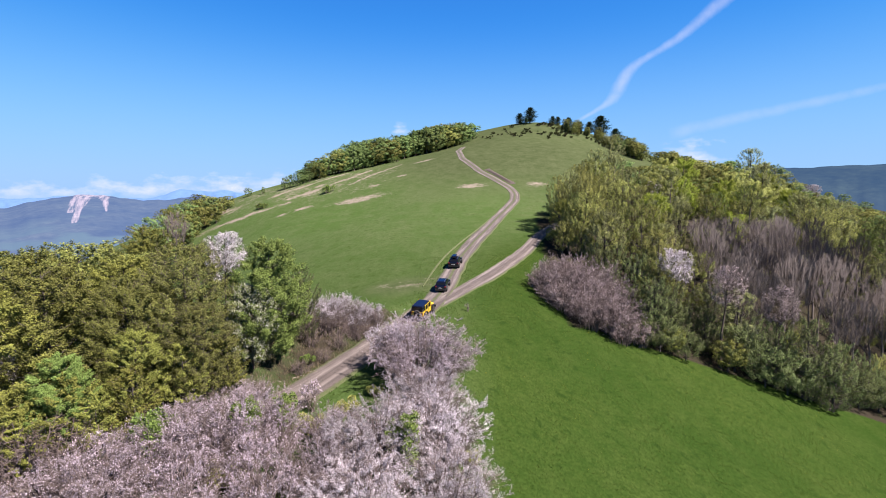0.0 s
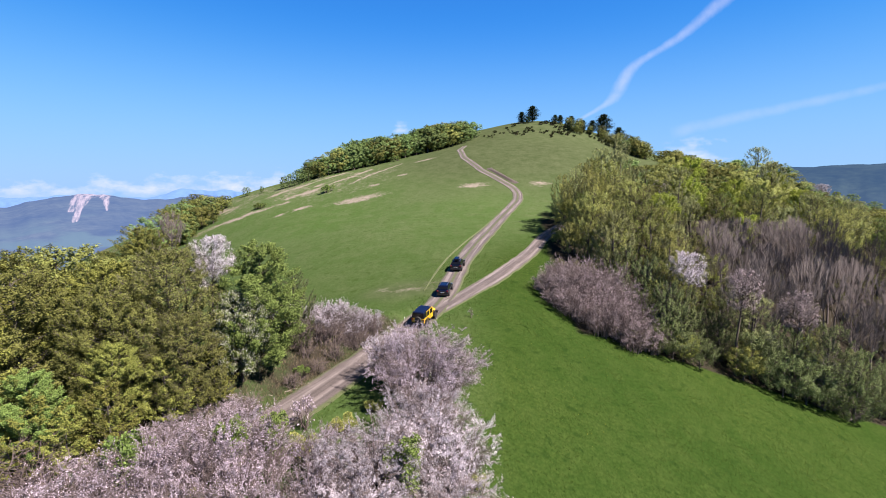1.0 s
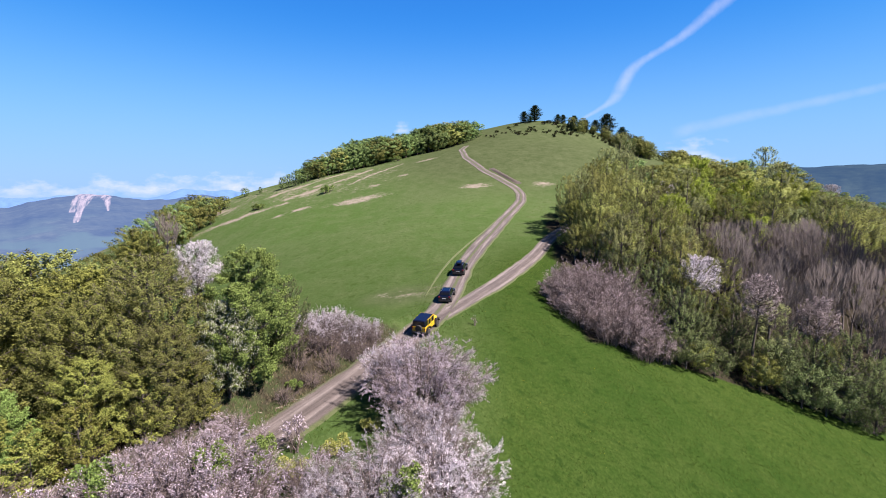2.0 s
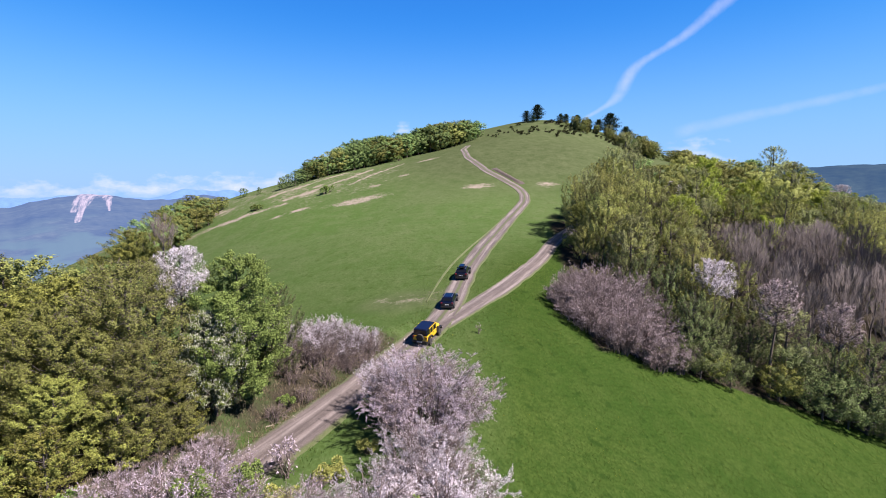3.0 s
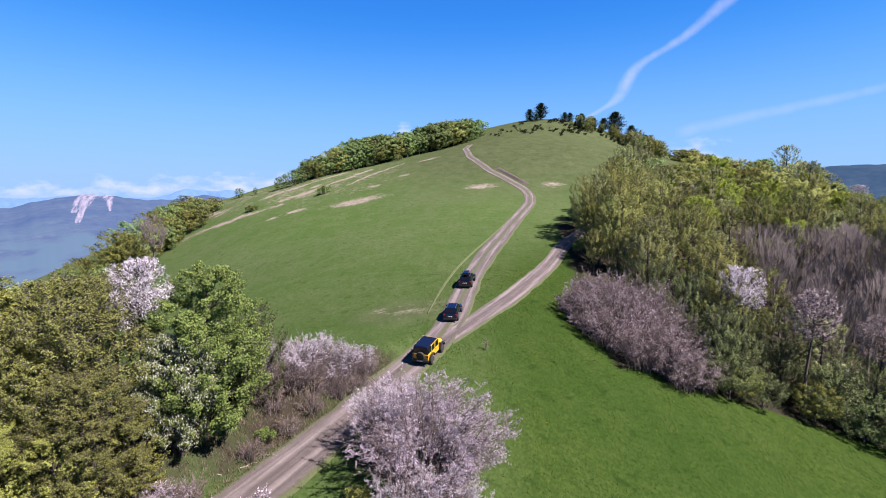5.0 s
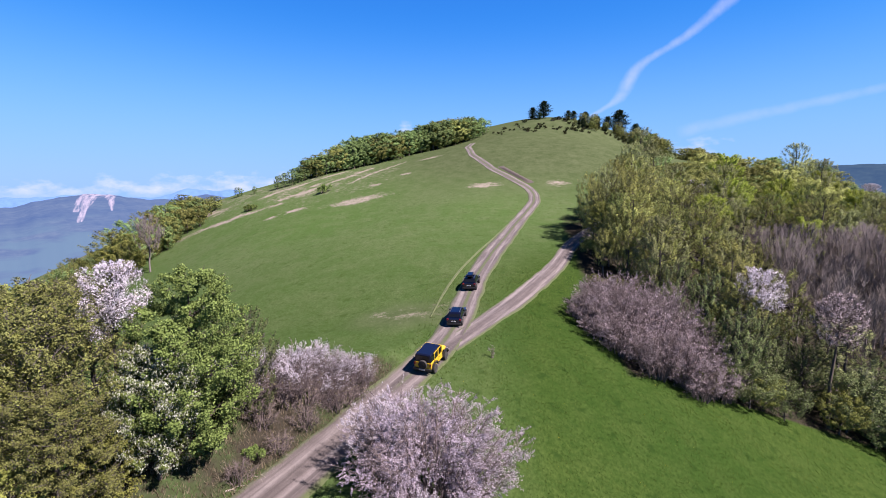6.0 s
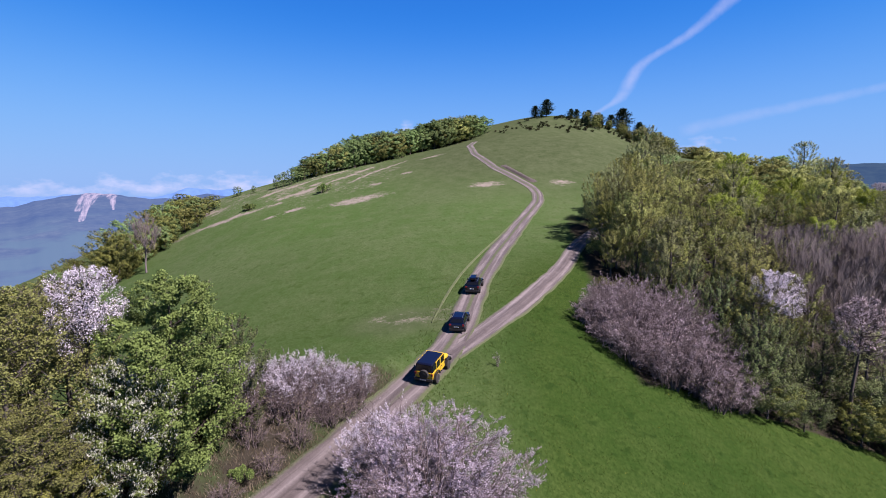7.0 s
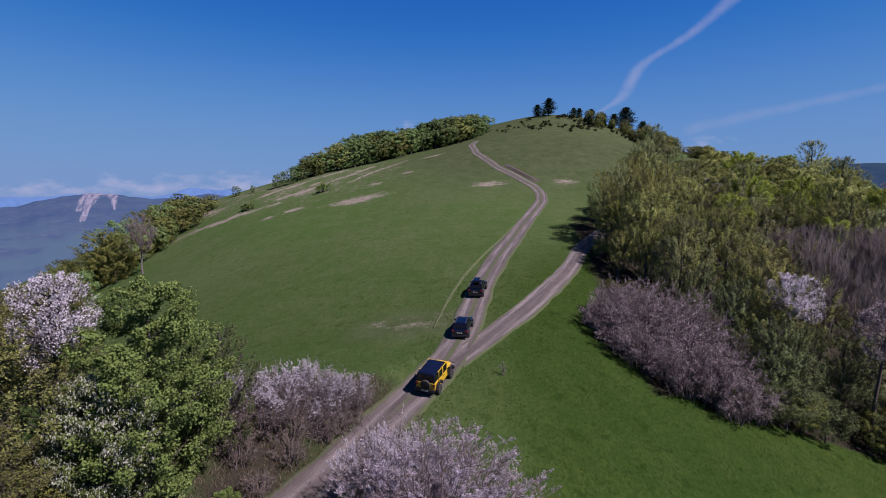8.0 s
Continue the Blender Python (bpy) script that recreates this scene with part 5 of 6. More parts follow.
# thicket and wood beyond the lower meadow
for x, y, h in ((15.2, 71.0, 4.7), (16.6, 73.2, 5.3), (17.8, 69.8, 6.1), (19.8, 72.4, 6.5), (20.8, 68.6, 6.9), (22.8, 70.8, 7.2), (16.6, 67.6, 4.2), (19.2, 65.8, 4.5), (22.0, 65.9, 5.2), (24.0, 67.8, 5.8), (22.8, 64.2, 3.4), (15.2, 69.0, 3.7), (25.4, 65.4, 3.8), (18.0, 75.0, 4.6)):
    plant("thorn_d", x + 0.2, y - 0.8 - 2.2 * float(step(71, 66, y)), h / 4.6, group="pink thicket at the wood's edge", wide=(4.6 / h) ** 0.4)
for k, x, y, s in (("grey_green", 24.6, 71.0, 0.75), ("grey_green", 26.0, 66.0, 0.7), ("wood_yellow", 20.6, 84.0, 0.5), ("wood_olive", 23.0, 82.0, 0.6), ("wood_yellow", 22.4, 87.0, 0.62), ("grey_green", 24.0, 77.0, 0.75), ("wood_yellow", 24.6, 84.8, 0.75), ("grey_green", 27.0, 76.0, 0.9), ("hornbeam_yellow", 22.6, 92.0, 0.75), ("wood_olive", 25.2, 95.0, 0.85), ("wood_shrub", 19.4, 80.0, 0.8), ("wood_shrub", 20.8, 90.4, 0.9), ("wood_shrub", 22.0, 79.4, 1.0), ("grey_green", 28.0, 64.2, 0.7), ("wood_shrub", 22.6, 62.8, 0.7), ("wood_shrub", 24.6, 62.6, 0.8)):
    plant(k, x, y, s, group="trees at the wood's edge")
for k, x, y, s in (("edge_shrub", 26.4, 62.2, 0.75), ("edge_shrub", 28.4, 62.4, 0.95), ("edge_shrub_yellow", 30.0, 62.8, 0.75), ("edge_shrub", 31.8, 62.2, 0.8), ("edge_shrub_yellow", 37.8, 63.0, 0.9), ("edge_shrub", 42.2, 61.8, 1.15), ("edge_shrub", 45.2, 61.8, 1.2), ("bird_cherry_white", 48.2, 63.0, 0.62), ("edge_shrub", 50.2, 63.0, 1.1), ("edge_shrub", 54.0, 64.2, 1.2), ("edge_shrub", 58.0, 65.6, 1.1), ("edge_shrub", 62.5, 67.4, 1.2), ("edge_shrub", 30.4, 65.4, 1.2), ("edge_shrub", 39.4, 64.0, 1.25)):
    plant(k, x, y, s, group="bushes at the foot of the wood", wide=1.1)
for k, x, y, s in (("grey_green", 28.0, 67.0, 0.95), ("grey_green", 28.6, 72.0, 1.0), ("grey_green", 31.4, 68.4, 0.9), ("wild_cherry", 33.4, 70.2, 1.08), ("cherry_small", 37.2, 66.6, 1.15), ("grey_green", 36.4, 68.6, 0.72), ("cherry_small", 44.6, 66.8, 1.12), ("grey_green", 44.0, 65.8, 0.95), ("grey_green", 47.6, 65.0, 1.2), ("bird_cherry_white", 43.2, 69.0, 0.8), ("grey_green", 51.0, 64.4, 1.0), ("grey_green", 54.6, 68.2, 0.8), ("grey_green", 60.0, 69.0, 0.8), ("wood_yellow", 64.0, 70.4, 0.6), ("wood_lime", 50.0, 69.8, 0.55), ("grey_green", 31.5, 75.5, 1.0), ("wood_yellow", 26.6, 80.5, 0.85), ("wood_olive", 28.8, 83.0, 0.95), ("wood_yellow", 23.0, 97.0, 0.75), ("wood_pale", 25.4, 99.5, 0.9), ("wood_yellow", 24.6, 104.0, 0.8), ("wood_green", 24.5, 90.0, 0.8), ("wood_yellow", 28.6, 104.5, 1.0), ("wood_yellow", 27.2, 93.0, 1.0), ("wood_pale", 36.0, 117.0, 1.15), ("wood_olive", 32.0, 111.0, 1.05), ("wood_lime", 52.0, 112.0, 0.95), ("wood_lime", 57.0, 96.0, 0.85), ("wood_pale", 84.0, 130.0, 1.2)):
    plant(k, x, y - 3.0 * float(step(73, 66, y)), s, group="trees at the wood's edge")
for i in range(17):
    x = 29.5 + 2.9 * i
    if 32 < x < 37:
        continue
    plant(("grey_green", "grey_green", "wood_slim", "grey_green", "wood_pale")[i % 5], x + rng.normal(0, 0.5), 66.4 + 1.9 * (i % 2) + rng.normal(0, 0.4), rng.uniform(0.8, 1.0) - 0.3 * float(step(38, 48, x)), group="trees at the wood's edge", wide=1.25)
for x, y, h in ((13.6, 71.2, 0.75), (14.6, 73.4, 0.8), (14.2, 69.2, 0.6)):
    plant("twig_shrub", x, y, h, label="low leafless grey bush at the end of the pink thicket")
CANOPY = [(14, 0.03), (17, 0.042), (19.8, 0.095), (22.7, 0.079), (28, 0.063), (34.6, 0.053), (36.4, 0.022), (39, -0.005), (42, -0.022), (60, -0.10)]
marked = (("wood_lime", 69.2, 142.2, 1.05), ("wood_pale", 101.0, 164.2, 1.15), ("wild_cherry", 53.0, 124.6, 0.7), ("wood_pale", 49.6, 149.0, 1.1), ("wood_lime", 70.5, 123.2, 0.95), ("wood_lime", 86.1, 122.7, 0.95), ("wood_lime", 42.8, 136.6, 0.7), ("wild_cherry", 112.0, 150.0, 0.9))
for k, x, y, s in marked:
    plant(k, x, y, s, group="trees of the wood", wide=1.25)
taken = [(x, y) for k, x, y, s in marked]
for i in range(9000):
    x, y = rng.uniform(24, 150), rng.uniform(65, 185)
    if y - 100 > (x - 30) * 1.0 + 14 or y < 76 and x < 30 or y < 72.5 + 0.05 * (x - 40) and x > 35 or y < 67 or y > 95 and x < 27 or x > 30 + 0.75 * y:
        continue
    # the bare stand is close-set
    reach, bearing = math.hypot(x, y - 8), math.degrees(math.atan2(x, y))
    stand = bearing > 27 and reach < 112
    if any((x - a) ** 2 + (y - b) ** 2 < (3.3 if stand else 4.3 + 0.035 * (y - 66)) ** 2 for a, b in taken) or len(taken) > 360:
        continue
    taken.append((x, y))
    # the canopy sinks towards the valley
    room = 14.1 + reach * float(knots(CANOPY, math.degrees(math.atan2(x, y - 8)))) - float(height(x, y))
    u = rng.random()
    if stand:
        kind = ("bare", "bare_slim")[i % 2] if u < 0.95 else ("wood_slim", "wood_olive", "wood_pale")[i % 3]
        room = min(room, 13.9 - 0.052 * reach - float(height(x, y)))
    elif bearing < 20:
        kind = ("wood_yellow", "wood_pale", "wood_olive", "wood_yellow", "wood_slim", "wood_pale")[i % 6]
    else:
        kind = ("wood_green", "wood_yellow", "wood_olive", "wood_slim", "wood_yellow", "wood_lime", "wood_pale", "wood_olive")[int(rng.integers(0, 8))]
    if y > 118:
        kind = {"wood_green": "far_green", "wood_yellow": "far_yellow", "wood_olive": "far_olive", "wood_slim": "far_olive", "wood_pale": "far_green"}.get(kind, kind)
    s = min(rng.uniform(0.72, 1.12), max(0.35, room / 13.5) * rng.uniform(0.9, 1.02))
    plant(kind, x, y, s, group="trees of the wood", wide=min(1.5, 1.12 * (1 / s) ** 0.7))

for i in range(44):
    x = rng.uniform(28, 80)
    plant("wood_shrub", x, rng.uniform(72, 92) + 0.1 * (x - 30), rng.uniform(0.5, 0.9), group="undergrowth of the wood", label="olive-green bush in the undergrowth of the wood")


def fallen_branch(x, y, turn, size):
    """A pale broken branch lying on the bank, forked, with stubs."""
    rng = np.random.default_rng(int(x * 10) % 97 + 5)
    pieces = []
    for a, b, r in (((0, 0, 0.08), (1.6, 0.15, 0.16), 0.06), ((0.7, 0.06, 0.12), (1.3, 0.7, 0.22), 0.04), ((1.0, 0.1, 0.14), (1.7, -0.4, 0.10), 0.035), ((0.3, 0.02, 0.10), (0.6, -0.5, 0.26), 0.03)):
        pieces.append(limb(rng, np.array(a), np.array(b), r, r * 0.35, 0.03, 5))
    v, f = join(pieces)
    ob = new("fallen_branch", mesh_of("fallen_branch", v * size, f, PALE_WOOD, True))
    ob.matrix_basis = pose(x, y, float(height(x, y)) - 0.02, 0, 0, turn)
    return tagged(ob, "pale broken branch lying on the grassy bank", "branch", "fallen branches")


for x, y, a, z in ((-13.2, 41.6, 30, 0.9), (-14.0, 40.9, 160, 0.8), (-12.4, 42.9, -20, 0.7), (-16.2, 38.8, 80, 0.7)):
    fallen_branch(x, y, a, z)


# ---- vehicles ----
def box(bm, lo, hi, taper=0.0, bevel=0.0):
    """A box from corner lo to corner hi, narrower at the top by taper."""
    v = []
    for z, k in ((lo[2], 0.0), (hi[2], taper)):
        v += [bm.verts.new((x, y, z)) for x, y in ((lo[0] + k, lo[1] + k), (hi[0] - k, lo[1] + k), (hi[0] - k, hi[1] - k), (lo[0] + k, hi[1] - k))]
    fs = [bm.faces.new([v[i] for i in q]) for q in ((3, 2, 1, 0), (4, 5, 6, 7), (0, 1, 5, 4), (1, 2, 6, 5), (2, 3, 7, 6), (3, 0, 4, 7))]
    if bevel:
        bmesh.ops.bevel(bm, geom=list({e for f in fs for e in f.edges}), offset=bevel, segments=2, affect="EDGES", profile=0.6)
    return bm


def side_profile(outline, bevel=0.04):
    """A solid across the car from a side outline of (along, up, half width)."""
    bm = bmesh.new()
    l = [bm.verts.new((-w, y, z)) for y, z, w in outline]
    r = [bm.verts.new((w, y, z)) for y, z, w in outline]
    n = len(outline)
    bm.faces.new(l)
    bm.faces.new(r[::-1])
    for i in range(n):
        j = (i + 1) % n
        bm.faces.new((l[j], l[i], r[i], r[j]))
    bmesh.ops.recalc_face_normals(bm, faces=bm.faces)
    bmesh.ops.bevel(bm, geom=bm.edges[:], offset=bevel, segments=2, affect="EDGES", profile=0.6)
    return bm


def panel(corners, thick):
    """A thin slab from four corners, thickened along its normal."""
    bm = bmesh.new()
    c = [Vector(p) for p in corners]
    n = (c[1] - c[0]).cross(c[2] - c[0]).normalized() * thick
    a, b = [bm.verts.new(p) for p in c], [bm.verts.new(p + n) for p in c]
    bm.faces.new(a[::-1])
    bm.faces.new(b)
    for i in range(4):
        j = (i + 1) % 4
        bm.faces.new((a[i], a[j], b[j], b[i]))
    bmesh.ops.recalc_face_normals(bm, faces=bm.faces)
    return bm


def ring(profile, sides=28):
    """A solid of revolution about x from (radius, x) knots."""
    bm = bmesh.new()
    rows = []
    for r, x in profile:
        rows.append([bm.verts.new((x, r * math.cos(a), r * math.sin(a))) for a in (2 * math.pi * i / sides for i in range(sides))])
    for a, b in zip(rows[:-1], rows[1:]):
        for i in range(sides):
            j = (i + 1) % sides
            bm.faces.new((a[i], a[j], b[j], b[i]))
    bm.faces.new(rows[0][::-1])
    bm.faces.new(rows[-1])
    bmesh.ops.recalc_face_normals(bm, faces=bm.faces)
    return bm


def wheel(parent, x, y, z, r, w, rim_mat=None, name="wheel", turn=0):
    hub = part(name, ring([(r * 0.2, -w * 0.3), (r * 0.2, w * 0.3)], 12), PLASTIC, parent)
    hub.matrix_basis = pose(x, y, z, 0, 0, turn)
    part("tyre", ring([(r * 0.62, -w / 2), (r * 0.9, -w / 2), (r * 0.985, -w * 0.40), (r, -w * 0.2), (r, w * 0.2), (r * 0.985, w * 0.40), (r * 0.9, w / 2), (r * 0.62, w / 2)]), RUBBER, hub)
    part("rim", ring([(r * 0.2, -w * 0.38), (r * 0.58, -w * 0.44), (r * 0.63, -w * 0.52), (r * 0.63, w * 0.52), (r * 0.58, w * 0.44), (r * 0.2, w * 0.38)], 20), rim_mat or RIM, hub)
    return hub


def settle(ob, x, y, heading, base, size):
    """Stands a car on the slope: heading in degrees to the right of straight ahead."""
    a = radians(heading)
    f, s = Vector((math.sin(a), math.cos(a))), Vector((math.cos(a), -math.sin(a)))
    h = lambda p: float(height(p.x, p.y))
    c = Vector((x, y))
    z = sum(h(c + f * i * base + s * j * 0.8) for i in (-0.5, 0.5) for j in (-1, 1)) / 4
    fwd = Vector((f.x, f.y, (h(c + f * base / 2) - h(c - f * base / 2)) / base)).normalized()
    right = Vector((s.x, s.y, (h(c + s * 0.8) - h(c - s * 0.8)) / 1.6))
    up = right.cross(fwd).normalized()
    right = fwd.cross(up).normalized()
    m = Matrix((right, fwd, up)).transposed().to_4x4()
    m.translation = (x, y, z + 0.03)
    ob.matrix_basis = m @ Matrix.Diagonal((*size, 1))


def off_roader():
    car = tagged(new("off_road_car"), "yellow boxy off-road car with dark hardtop on the track", "car")
    tub = [(-2.05, 0.62, 0.76), (-2.05, 1.16, 0.78), (0.62, 1.18, 0.78), (0.78, 1.16, 0.74), (1.92, 1.08, 0.62), (1.98, 0.70, 0.60), (1.90, 0.58, 0.60), (-1.95, 0.52, 0.72)]
    part("body", side_profile(tub, 0.045), YELLOW, car)
    roof = [(-2.03, 1.20, 0.755), (-1.98, 1.80, 0.68), (-1.85, 1.86, 0.64), (0.30, 1.88, 0.64), (0.42, 1.83, 0.65), (0.36, 1.74, 0.67), (-0.35, 1.72, 0.68), (-0.45, 1.20, 0.75)]
    part("hardtop", side_profile(roof, 0.04), HARDTOP, car, "dark blue-black hardtop")
    wind = part("windscreen_frame", side_profile([(0.62, 1.17, 0.745), (0.44, 1.80, 0.665), (0.52, 1.80, 0.665), (0.72, 1.17, 0.745)], 0.02), YELLOW, car)
    part("windscreen", panel([(-0.62, 0.70, 1.24), (0.62, 0.70, 1.24), (0.57, 0.545, 1.74), (-0.57, 0.545, 1.74)], 0.012), GLASS, wind)
    for sx in (-1, 1):
        for y0, y1, nm in ((-0.42, 0.55, "front_door"), (-1.28, -0.46, "rear_door")):
            bm = box(bmesh.new(), (min(sx * 0.765, sx * 0.805), y0, 0.64), (max(sx * 0.765, sx * 0.805), y1, 1.17), 0.0, 0.012)
            d = part("door", bm, YELLOW, car)
            bm = bmesh.new()
            for a, b in (((y0 + 0.02, 1.18), (y0 + 0.02, 1.74)), ((y1 - 0.02, 1.18), (min(y1 - 0.02, 0.44), 1.74)), ((y0 + 0.02, 1.74), (min(y1 - 0.02, 0.44), 1.74))):
                p, q = Vector((sx * (0.775 - 0.13 * (a[1] - 1.18)), a[0], a[1])), Vector((sx * (0.775 - 0.13 * (b[1] - 1.18)), b[0], b[1]))
                box(bm, (min(p.x, q.x) - 0.02, min(p.y, q.y) - 0.035, min(p.z, q.z) - 0.03), (max(p.x, q.x) + 0.02, max(p.y, q.y) + 0.035, max(p.z, q.z) + 0.03))
            part("window_frame", bm, YELLOW, d)
            part("window", panel([(sx * 0.770, y0 + 0.05, 1.20), (sx * 0.770, y1 - 0.06, 1.20), (sx * 0.700, min(y1 - 0.06, 0.38), 1.70), (sx * 0.700, y0 + 0.05, 1.70)], 0.01 * sx), GLASS, d)
            part("door_handle", box(bmesh.new(), (min(sx * 0.80, sx * 0.84), y0 + 0.06, 1.05), (max(sx * 0.80, sx * 0.84), y0 + 0.22, 1.09)), PLASTIC, d)
        part("side_window", panel([(sx * 0.765, -1.92, 1.28), (sx * 0.765, -1.34, 1.28), (sx * 0.702, -1.34, 1.70), (sx * 0.702, -1.88, 1.70)], 0.012 * sx), GLASS, car)
        for yc, l in ((-1.30, 0.62), (1.30, 0.66)):
            pts = [(yc - l, 0.62, 0), (yc - 0.40, 0.98, 0), (yc + 0.40, 1.0, 0), (yc + l, 0.66, 0), (yc + l - 0.06, 0.62, 0), (yc + 0.36, 0.93, 0), (yc - 0.36, 0.91, 0), (yc - l + 0.06, 0.58, 0)]
            bm = bmesh.new()
            a = [bm.verts.new((sx * 0.70, y, z)) for y, z, _ in pts]
            b = [bm.verts.new((sx * 0.935, y, z)) for y, z, _ in pts]
            for i in range(8):
                j = (i + 1) % 8
                bm.faces.new((a[i], a[j], b[j], b[i]))
            for i, j in ((0, 7), (1, 6), (2, 5)):
                bm.faces.new((b[i], b[i + 1], b[j - 1], b[j]))
                bm.faces.new((a[i], a[i + 1], a[j - 1], a[j]))
            bmesh.ops.recalc_face_normals(bm, faces=bm.faces)
            part("fender_flare", bm, PLASTIC, car, "black fender flare")
            wheel(car, sx * 0.80, yc, 0.40, 0.40, 0.25)
        part("tail_lamp", box(bmesh.new(), (sx * 0.70 - 0.07, -2.12, 0.92), (sx * 0.70 + 0.07, -2.05, 1.12), 0, 0.012), LAMP_RED, car)
        m = part("mirror", box(bmesh.new(), (min(sx * 0.86, sx * 1.02), 0.46, 1.20), (max(sx * 0.86, sx * 1.02), 0.56, 1.38), 0.01, 0.02), PLASTIC, car)
        part("mirror_arm", box(bmesh.new(), (min(sx * 0.76, sx * 0.90), 0.49, 1.20), (max(sx * 0.76, sx * 0.90), 0.53, 1.24)), PLASTIC, m)
        part("headlamp", ring([(0.11, -0.03), (0.11, 0.03)], 16), RIM, car).matrix_basis = pose(sx * 0.42, 1.98, 0.92, 0, 0, 90)
    gate = part("tailgate", box(bmesh.new(), (-0.60, -2.085, 0.64), (0.60, -2.05, 1.16), 0, 0.012), YELLOW, car)
    part("rear_window", panel([(-0.58, -2.045, 1.24), (0.58, -2.045, 1.24), (0.53, -2.005, 1.74), (-0.53, -2.005, 1.74)], 0.014), GLASS, gate)
    spare = wheel(car, 0.08, -2.22, 1.06, 0.38, 0.24, PLASTIC, "spare_wheel", 90)
    part("wheel_cover", ring([(0.30, -0.135), (0.10, -0.15)], 24), RUBBER, spare, "dark spare wheel cover")
    part("rear_bumper", box(bmesh.new(), (-0.80, -2.24, 0.50), (0.80, -2.04, 0.68), 0.01, 0.03), PLASTIC, car)
    part("front_bumper", box(bmesh.new(), (-0.82, 1.95, 0.48), (0.82, 2.18, 0.68), 0.01, 0.03), PLASTIC, car)
    plate = part("number_plate", box(bmesh.new(), (-0.26, -2.262, 0.54), (0.26, -2.244, 0.65)), PLATE, car, "white number plate")
    part("plate_bars", box(bmesh.new(), (-0.19, -2.268, 0.575), (0.19, -2.263, 0.615)), INK, plate)
    part("bonnet", box(bmesh.new(), (-0.55, 0.80, 1.10), (0.55, 1.86, 1.155), 0.02, 0.02), YELLOW, car)
    part("underbody", box(bmesh.new(), (-0.55, -1.9, 0.34), (0.55, 1.8, 0.60)), PLASTIC, car)
    return car


def estate(name, label, paint, roof_load, tall):
    """A modern five-door crossover seen from behind."""
    car = tagged(new(name), label, "car")
    t = tall
    part("body", side_profile([(-2.12, 0.50, 0.80), (-2.18, 0.78, 0.85), (-2.10, 1.02, 0.86), (0.75, 1.00, 0.86), (1.75, 0.88, 0.80), (2.10, 0.70, 0.72), (2.12, 0.42, 0.70), (1.6, 0.26, 0.76), (-1.8, 0.28, 0.80)], 0.06), paint, car)
    part("cabin", side_profile([(-2.08, 1.00, 0.83), (-1.88, 1.30, 0.77), (-1.62, t - 0.06, 0.66), (-1.40, t, 0.61), (-0.10, t, 0.61), (0.20, t - 0.05, 0.63), (0.98, 0.99, 0.80)], 0.05), paint, car)
    part("rear_window", panel([(-0.66, -1.965, 1.21), (0.66, -1.965, 1.21), (0.56, -1.675, t - 0.12), (-0.56, -1.675, t - 0.12)], 0.02), GLASS, car)
    part("windscreen", panel([(0.62, 0.86, 1.09), (-0.62, 0.86, 1.09), (-0.55, 0.27, t - 0.09), (0.55, 0.27, t - 0.09)], 0.02), GLASS, car)
    for sx in (-1, 1):
        for ys in ((-1.55, -0.75), (-0.70, 0.05), (0.10, 0.62)):
            top1 = min(ys[1], 0.22)
            hi = t - 0.12
            part("side_window", panel([(sx * 0.818, ys[0], 1.06), (sx * 0.818, ys[1], 1.06), (sx * 0.700, top1 - 0.04, hi), (sx * 0.700, max(ys[0], -1.45), hi)], 0.012 * sx), GLASS, car)
        part("tail_lamp", box(bmesh.new(), (sx * 0.72 - 0.12, -2.17, 0.86), (sx * 0.72 + 0.12, -2.02, 1.08), 0.01, 0.03), LAMP_RED, car)
        part("headlamp", box(bmesh.new(), (sx * 0.62 - 0.15, 1.90, 0.70), (sx * 0.62 + 0.15, 2.08, 0.82), 0.01, 0.03), RIM, car)
        m = part("mirror", box(bmesh.new(), (min(sx * 0.88, sx * 1.06), 0.50, 1.02), (max(sx * 0.88, sx * 1.06), 0.62, 1.16), 0.015, 0.02), paint, car)
        part("mirror_arm", box(bmesh.new(), (min(sx * 0.80, sx * 0.92), 0.54, 1.02), (max(sx * 0.80, sx * 0.92), 0.59, 1.06)), PLASTIC, m)
        part("roof_rail", side_profile([(-1.45, t - 0.01, 0.02), (-1.38, t + 0.06, 0.02), (-0.05, t + 0.06, 0.02), (0.05, t - 0.01, 0.02)], 0.008), RIM, car).matrix_basis = pose(sx * 0.54, 0, 0)
        part("door_line", box(bmesh.new(), (min(sx * 0.855, sx * 0.868), -0.73, 0.40), (max(sx * 0.855, sx * 0.868), -0.71, 1.02)), PLASTIC, car)
        for y in (-1.30, 1.32):
            part("wheel_arch", ring([(0.40, -0.06), (0.40, 0.06)], 24), PLASTIC, car).matrix_basis = pose(sx * 0.82, y, 0.36)
            wheel(car, sx * 0.80, y, 0.34, 0.34, 0.22)
    part("rear_bumper", box(bmesh.new(), (-0.84, -2.26, 0.36), (0.84, -2.06, 0.62), 0.02, 0.05), PLASTIC, car)
    part("boot_lid", box(bmesh.new(), (-0.60, -2.205, 0.64), (0.60, -2.10, 1.02), 0.02, 0.03), paint, car)
    plate = part("number_plate", box(bmesh.new(), (-0.26, -2.226, 0.74), (0.26, -2.206, 0.85)), PLATE, car, "white number plate")
    part("plate_bars", box(bmesh.new(), (-0.19, -2.232, 0.775), (0.19, -2.227, 0.815)), INK, plate)
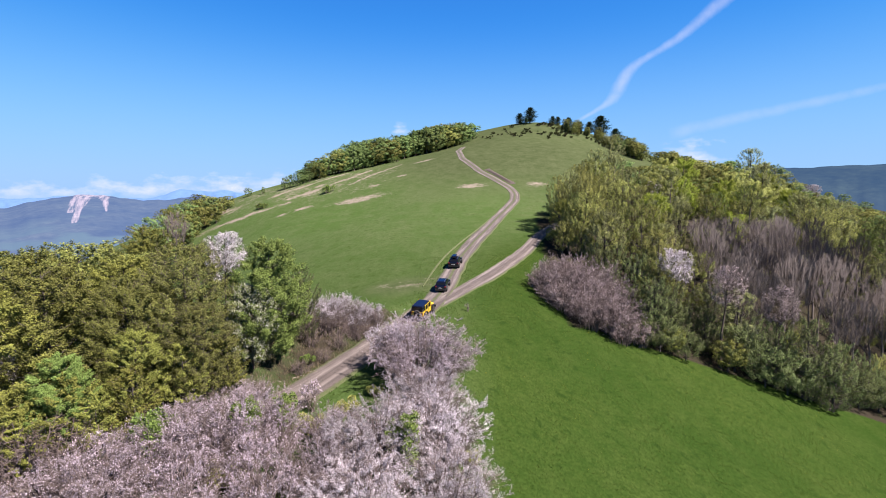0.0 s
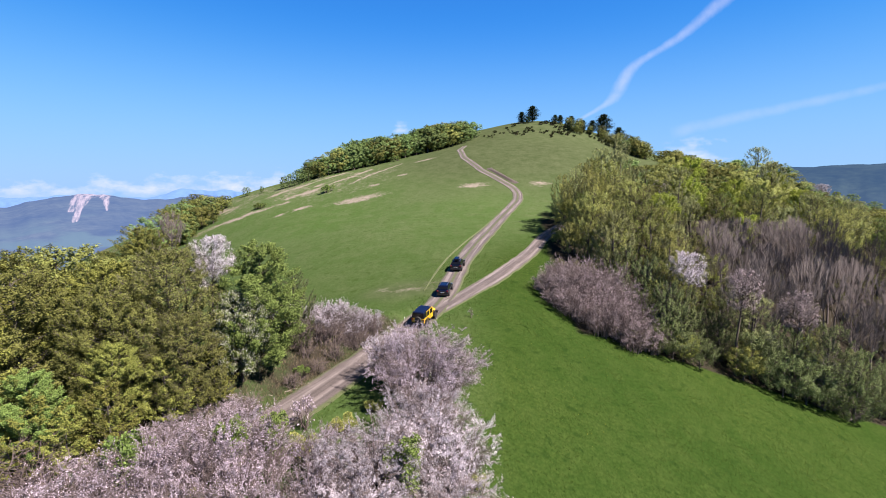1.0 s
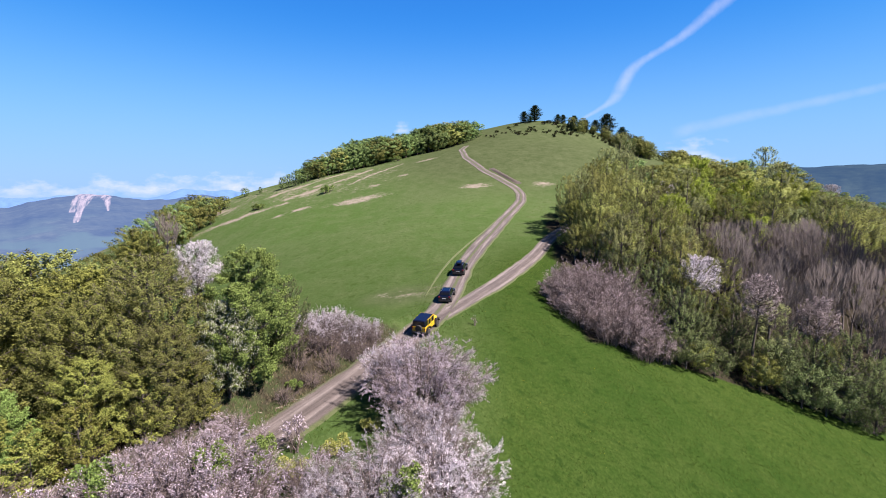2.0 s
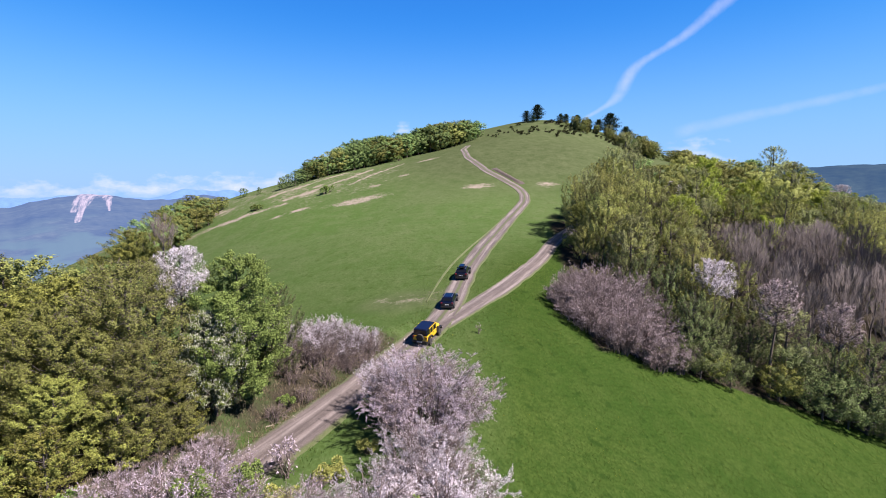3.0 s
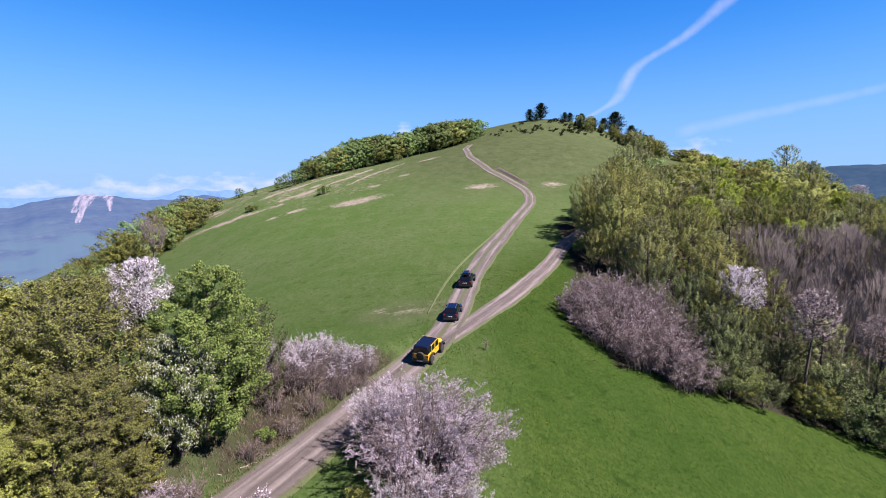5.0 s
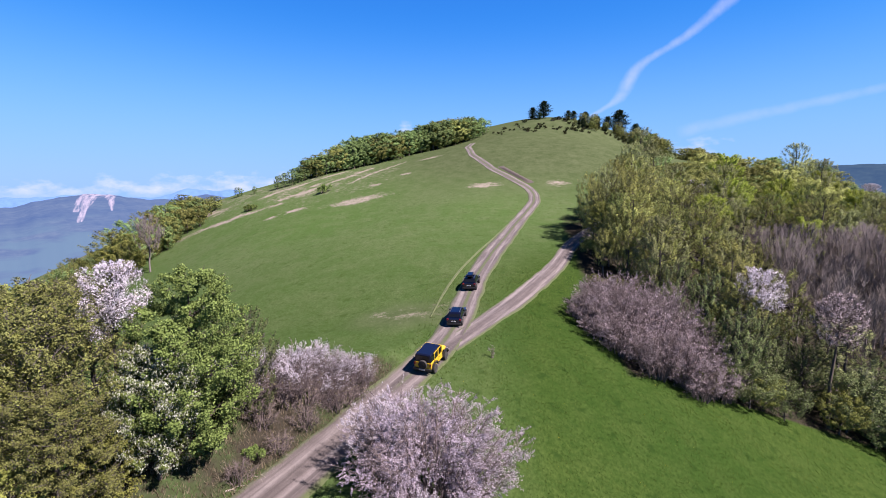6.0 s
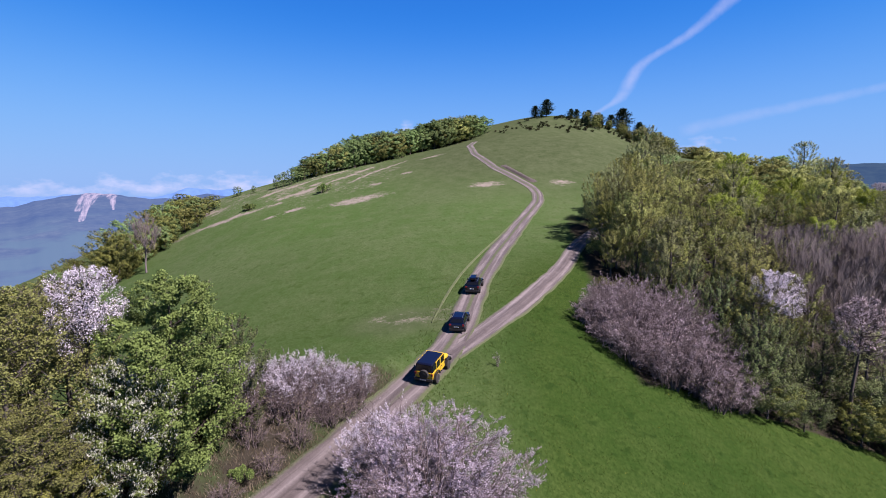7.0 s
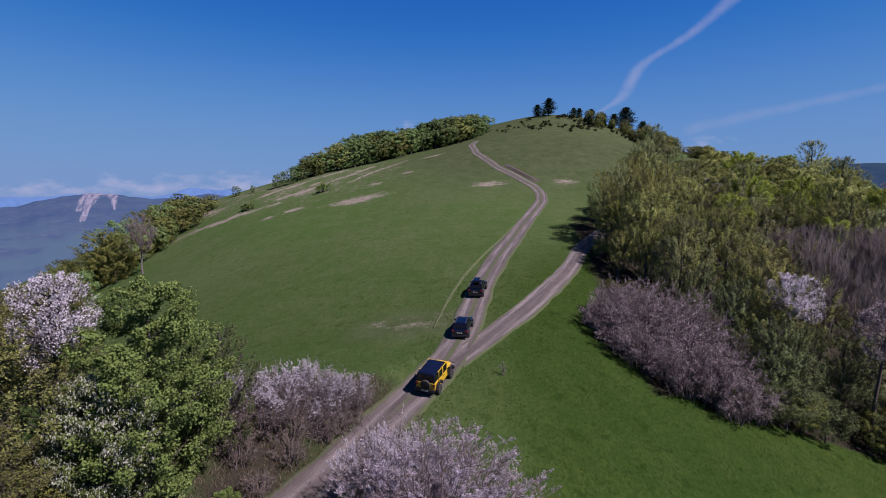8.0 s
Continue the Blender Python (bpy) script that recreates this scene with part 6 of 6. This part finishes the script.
    if roof_load:
        for y in (-1.1, -0.3):
            part("roof_bar", box(bmesh.new(), (-0.62, y - 0.03, t + 0.05), (0.62, y + 0.03, t + 0.09)), PLASTIC, car)
        part("roof_box", side_profile([(-1.55, t + 0.12, 0.34), (-1.62, t + 0.30, 0.38), (-1.45, t + 0.42, 0.34), (-0.3, t + 0.42, 0.34), (0.25, t + 0.28, 0.30), (0.30, t + 0.14, 0.28), (0.1, t + 0.09, 0.32)], 0.05), BLACK_PAINT, car, "black roof box")
    return car


yellow_car = off_roader()
settle(yellow_car, -2.3, 56.9, 21, 2.3, (0.98, 0.92, 0.98))
second = estate("crossover_car", "dark navy crossover car on the dirt track", NAVY, False, 1.62)
settle(second, 0.05, 66.2, 11, 2.4, (0.88, 0.9, 0.88))
third = estate("estate_car", "black estate car with a roof box on the dirt track", BLACK_PAINT, True, 1.56)
settle(third, 2.0, 76.2, 12, 2.4, (0.95, 0.92, 0.95))


# ---- grass, flowers and litter ----
def tufts(name, label, count, area, size, material, seed, blades=3, keep=None, wide=0.2):
    """Loose tufts of blades over a stretch of ground, in one mesh."""
    rng = np.random.default_rng(seed)
    x, y = rng.uniform(area[0], area[1], count), rng.uniform(area[2], area[3], count)
    ok = np.minimum(along(MAIN, x, y), along(BRANCH, x, y)) > 1.6
    if keep is not None:
        ok &= keep(x, y, rng)
    x, y = x[ok], y[ok]
    n = len(x) * blades
    X, Y = np.repeat(x, blades) + rng.normal(0, size * 0.5, n), np.repeat(y, blades) + rng.normal(0, size * 0.5, n)
    Z = height(X, Y)
    a = rng.uniform(0, 6.28, n)
    h = size * rng.uniform(0.6, 1.4, n)
    w = size * wide
    lx, ly = rng.normal(0, 0.45, n) * h, rng.normal(0, 0.45, n) * h
    v = np.empty((n, 3, 3))
    v[:, 0] = np.column_stack((X - w * np.cos(a), Y - w * np.sin(a), Z - 0.03))
    v[:, 1] = np.column_stack((X + w * np.cos(a), Y + w * np.sin(a), Z - 0.03))
    v[:, 2] = np.column_stack((X + lx, Y + ly, Z + h))
    return tagged(new(name, mesh_of(name, v.reshape(-1, 3), np.arange(3 * n).reshape(-1, 3), material)), label, "grass", kind="stuff")


def patchy(x, y, rng):
    p = np.sin(x * 0.9 + 1.7 * np.sin(y * 0.31)) * np.sin(y * 0.7 + 1.3 * np.sin(x * 0.43))
    return rng.random(len(x)) < 0.55 + 0.45 * p


tufts("grass", "uneven green grass of the lower meadow", 52000, (-4, 48, 24, 82), 0.085, BLADES, 1, 3, patchy, 0.26)
tufts("grass_verge", "longer grass along the track", 11000, (-24, 10, 26, 84), 0.15, BLADES, 2, 3, lambda x, y, r: np.minimum(along(MAIN, x, y), along(BRANCH, x, y)) < 3.0, 0.12)
tufts("dry_grass", "dead straw-coloured grass under the bushes", 26000, (-30, -3, 24, 56), 0.26, STRAW, 3, 3, lambda x, y, r: (np.abs(along([(-26, 33), (-15, 42), (-9, 49.5), (-6, 53)], x, y)) < 3.4), 0.08)
tufts("dandelions", "scattered yellow dandelions in the meadow", 420, (0, 48, 26, 72), 0.065, DANDELION, 4, 2)
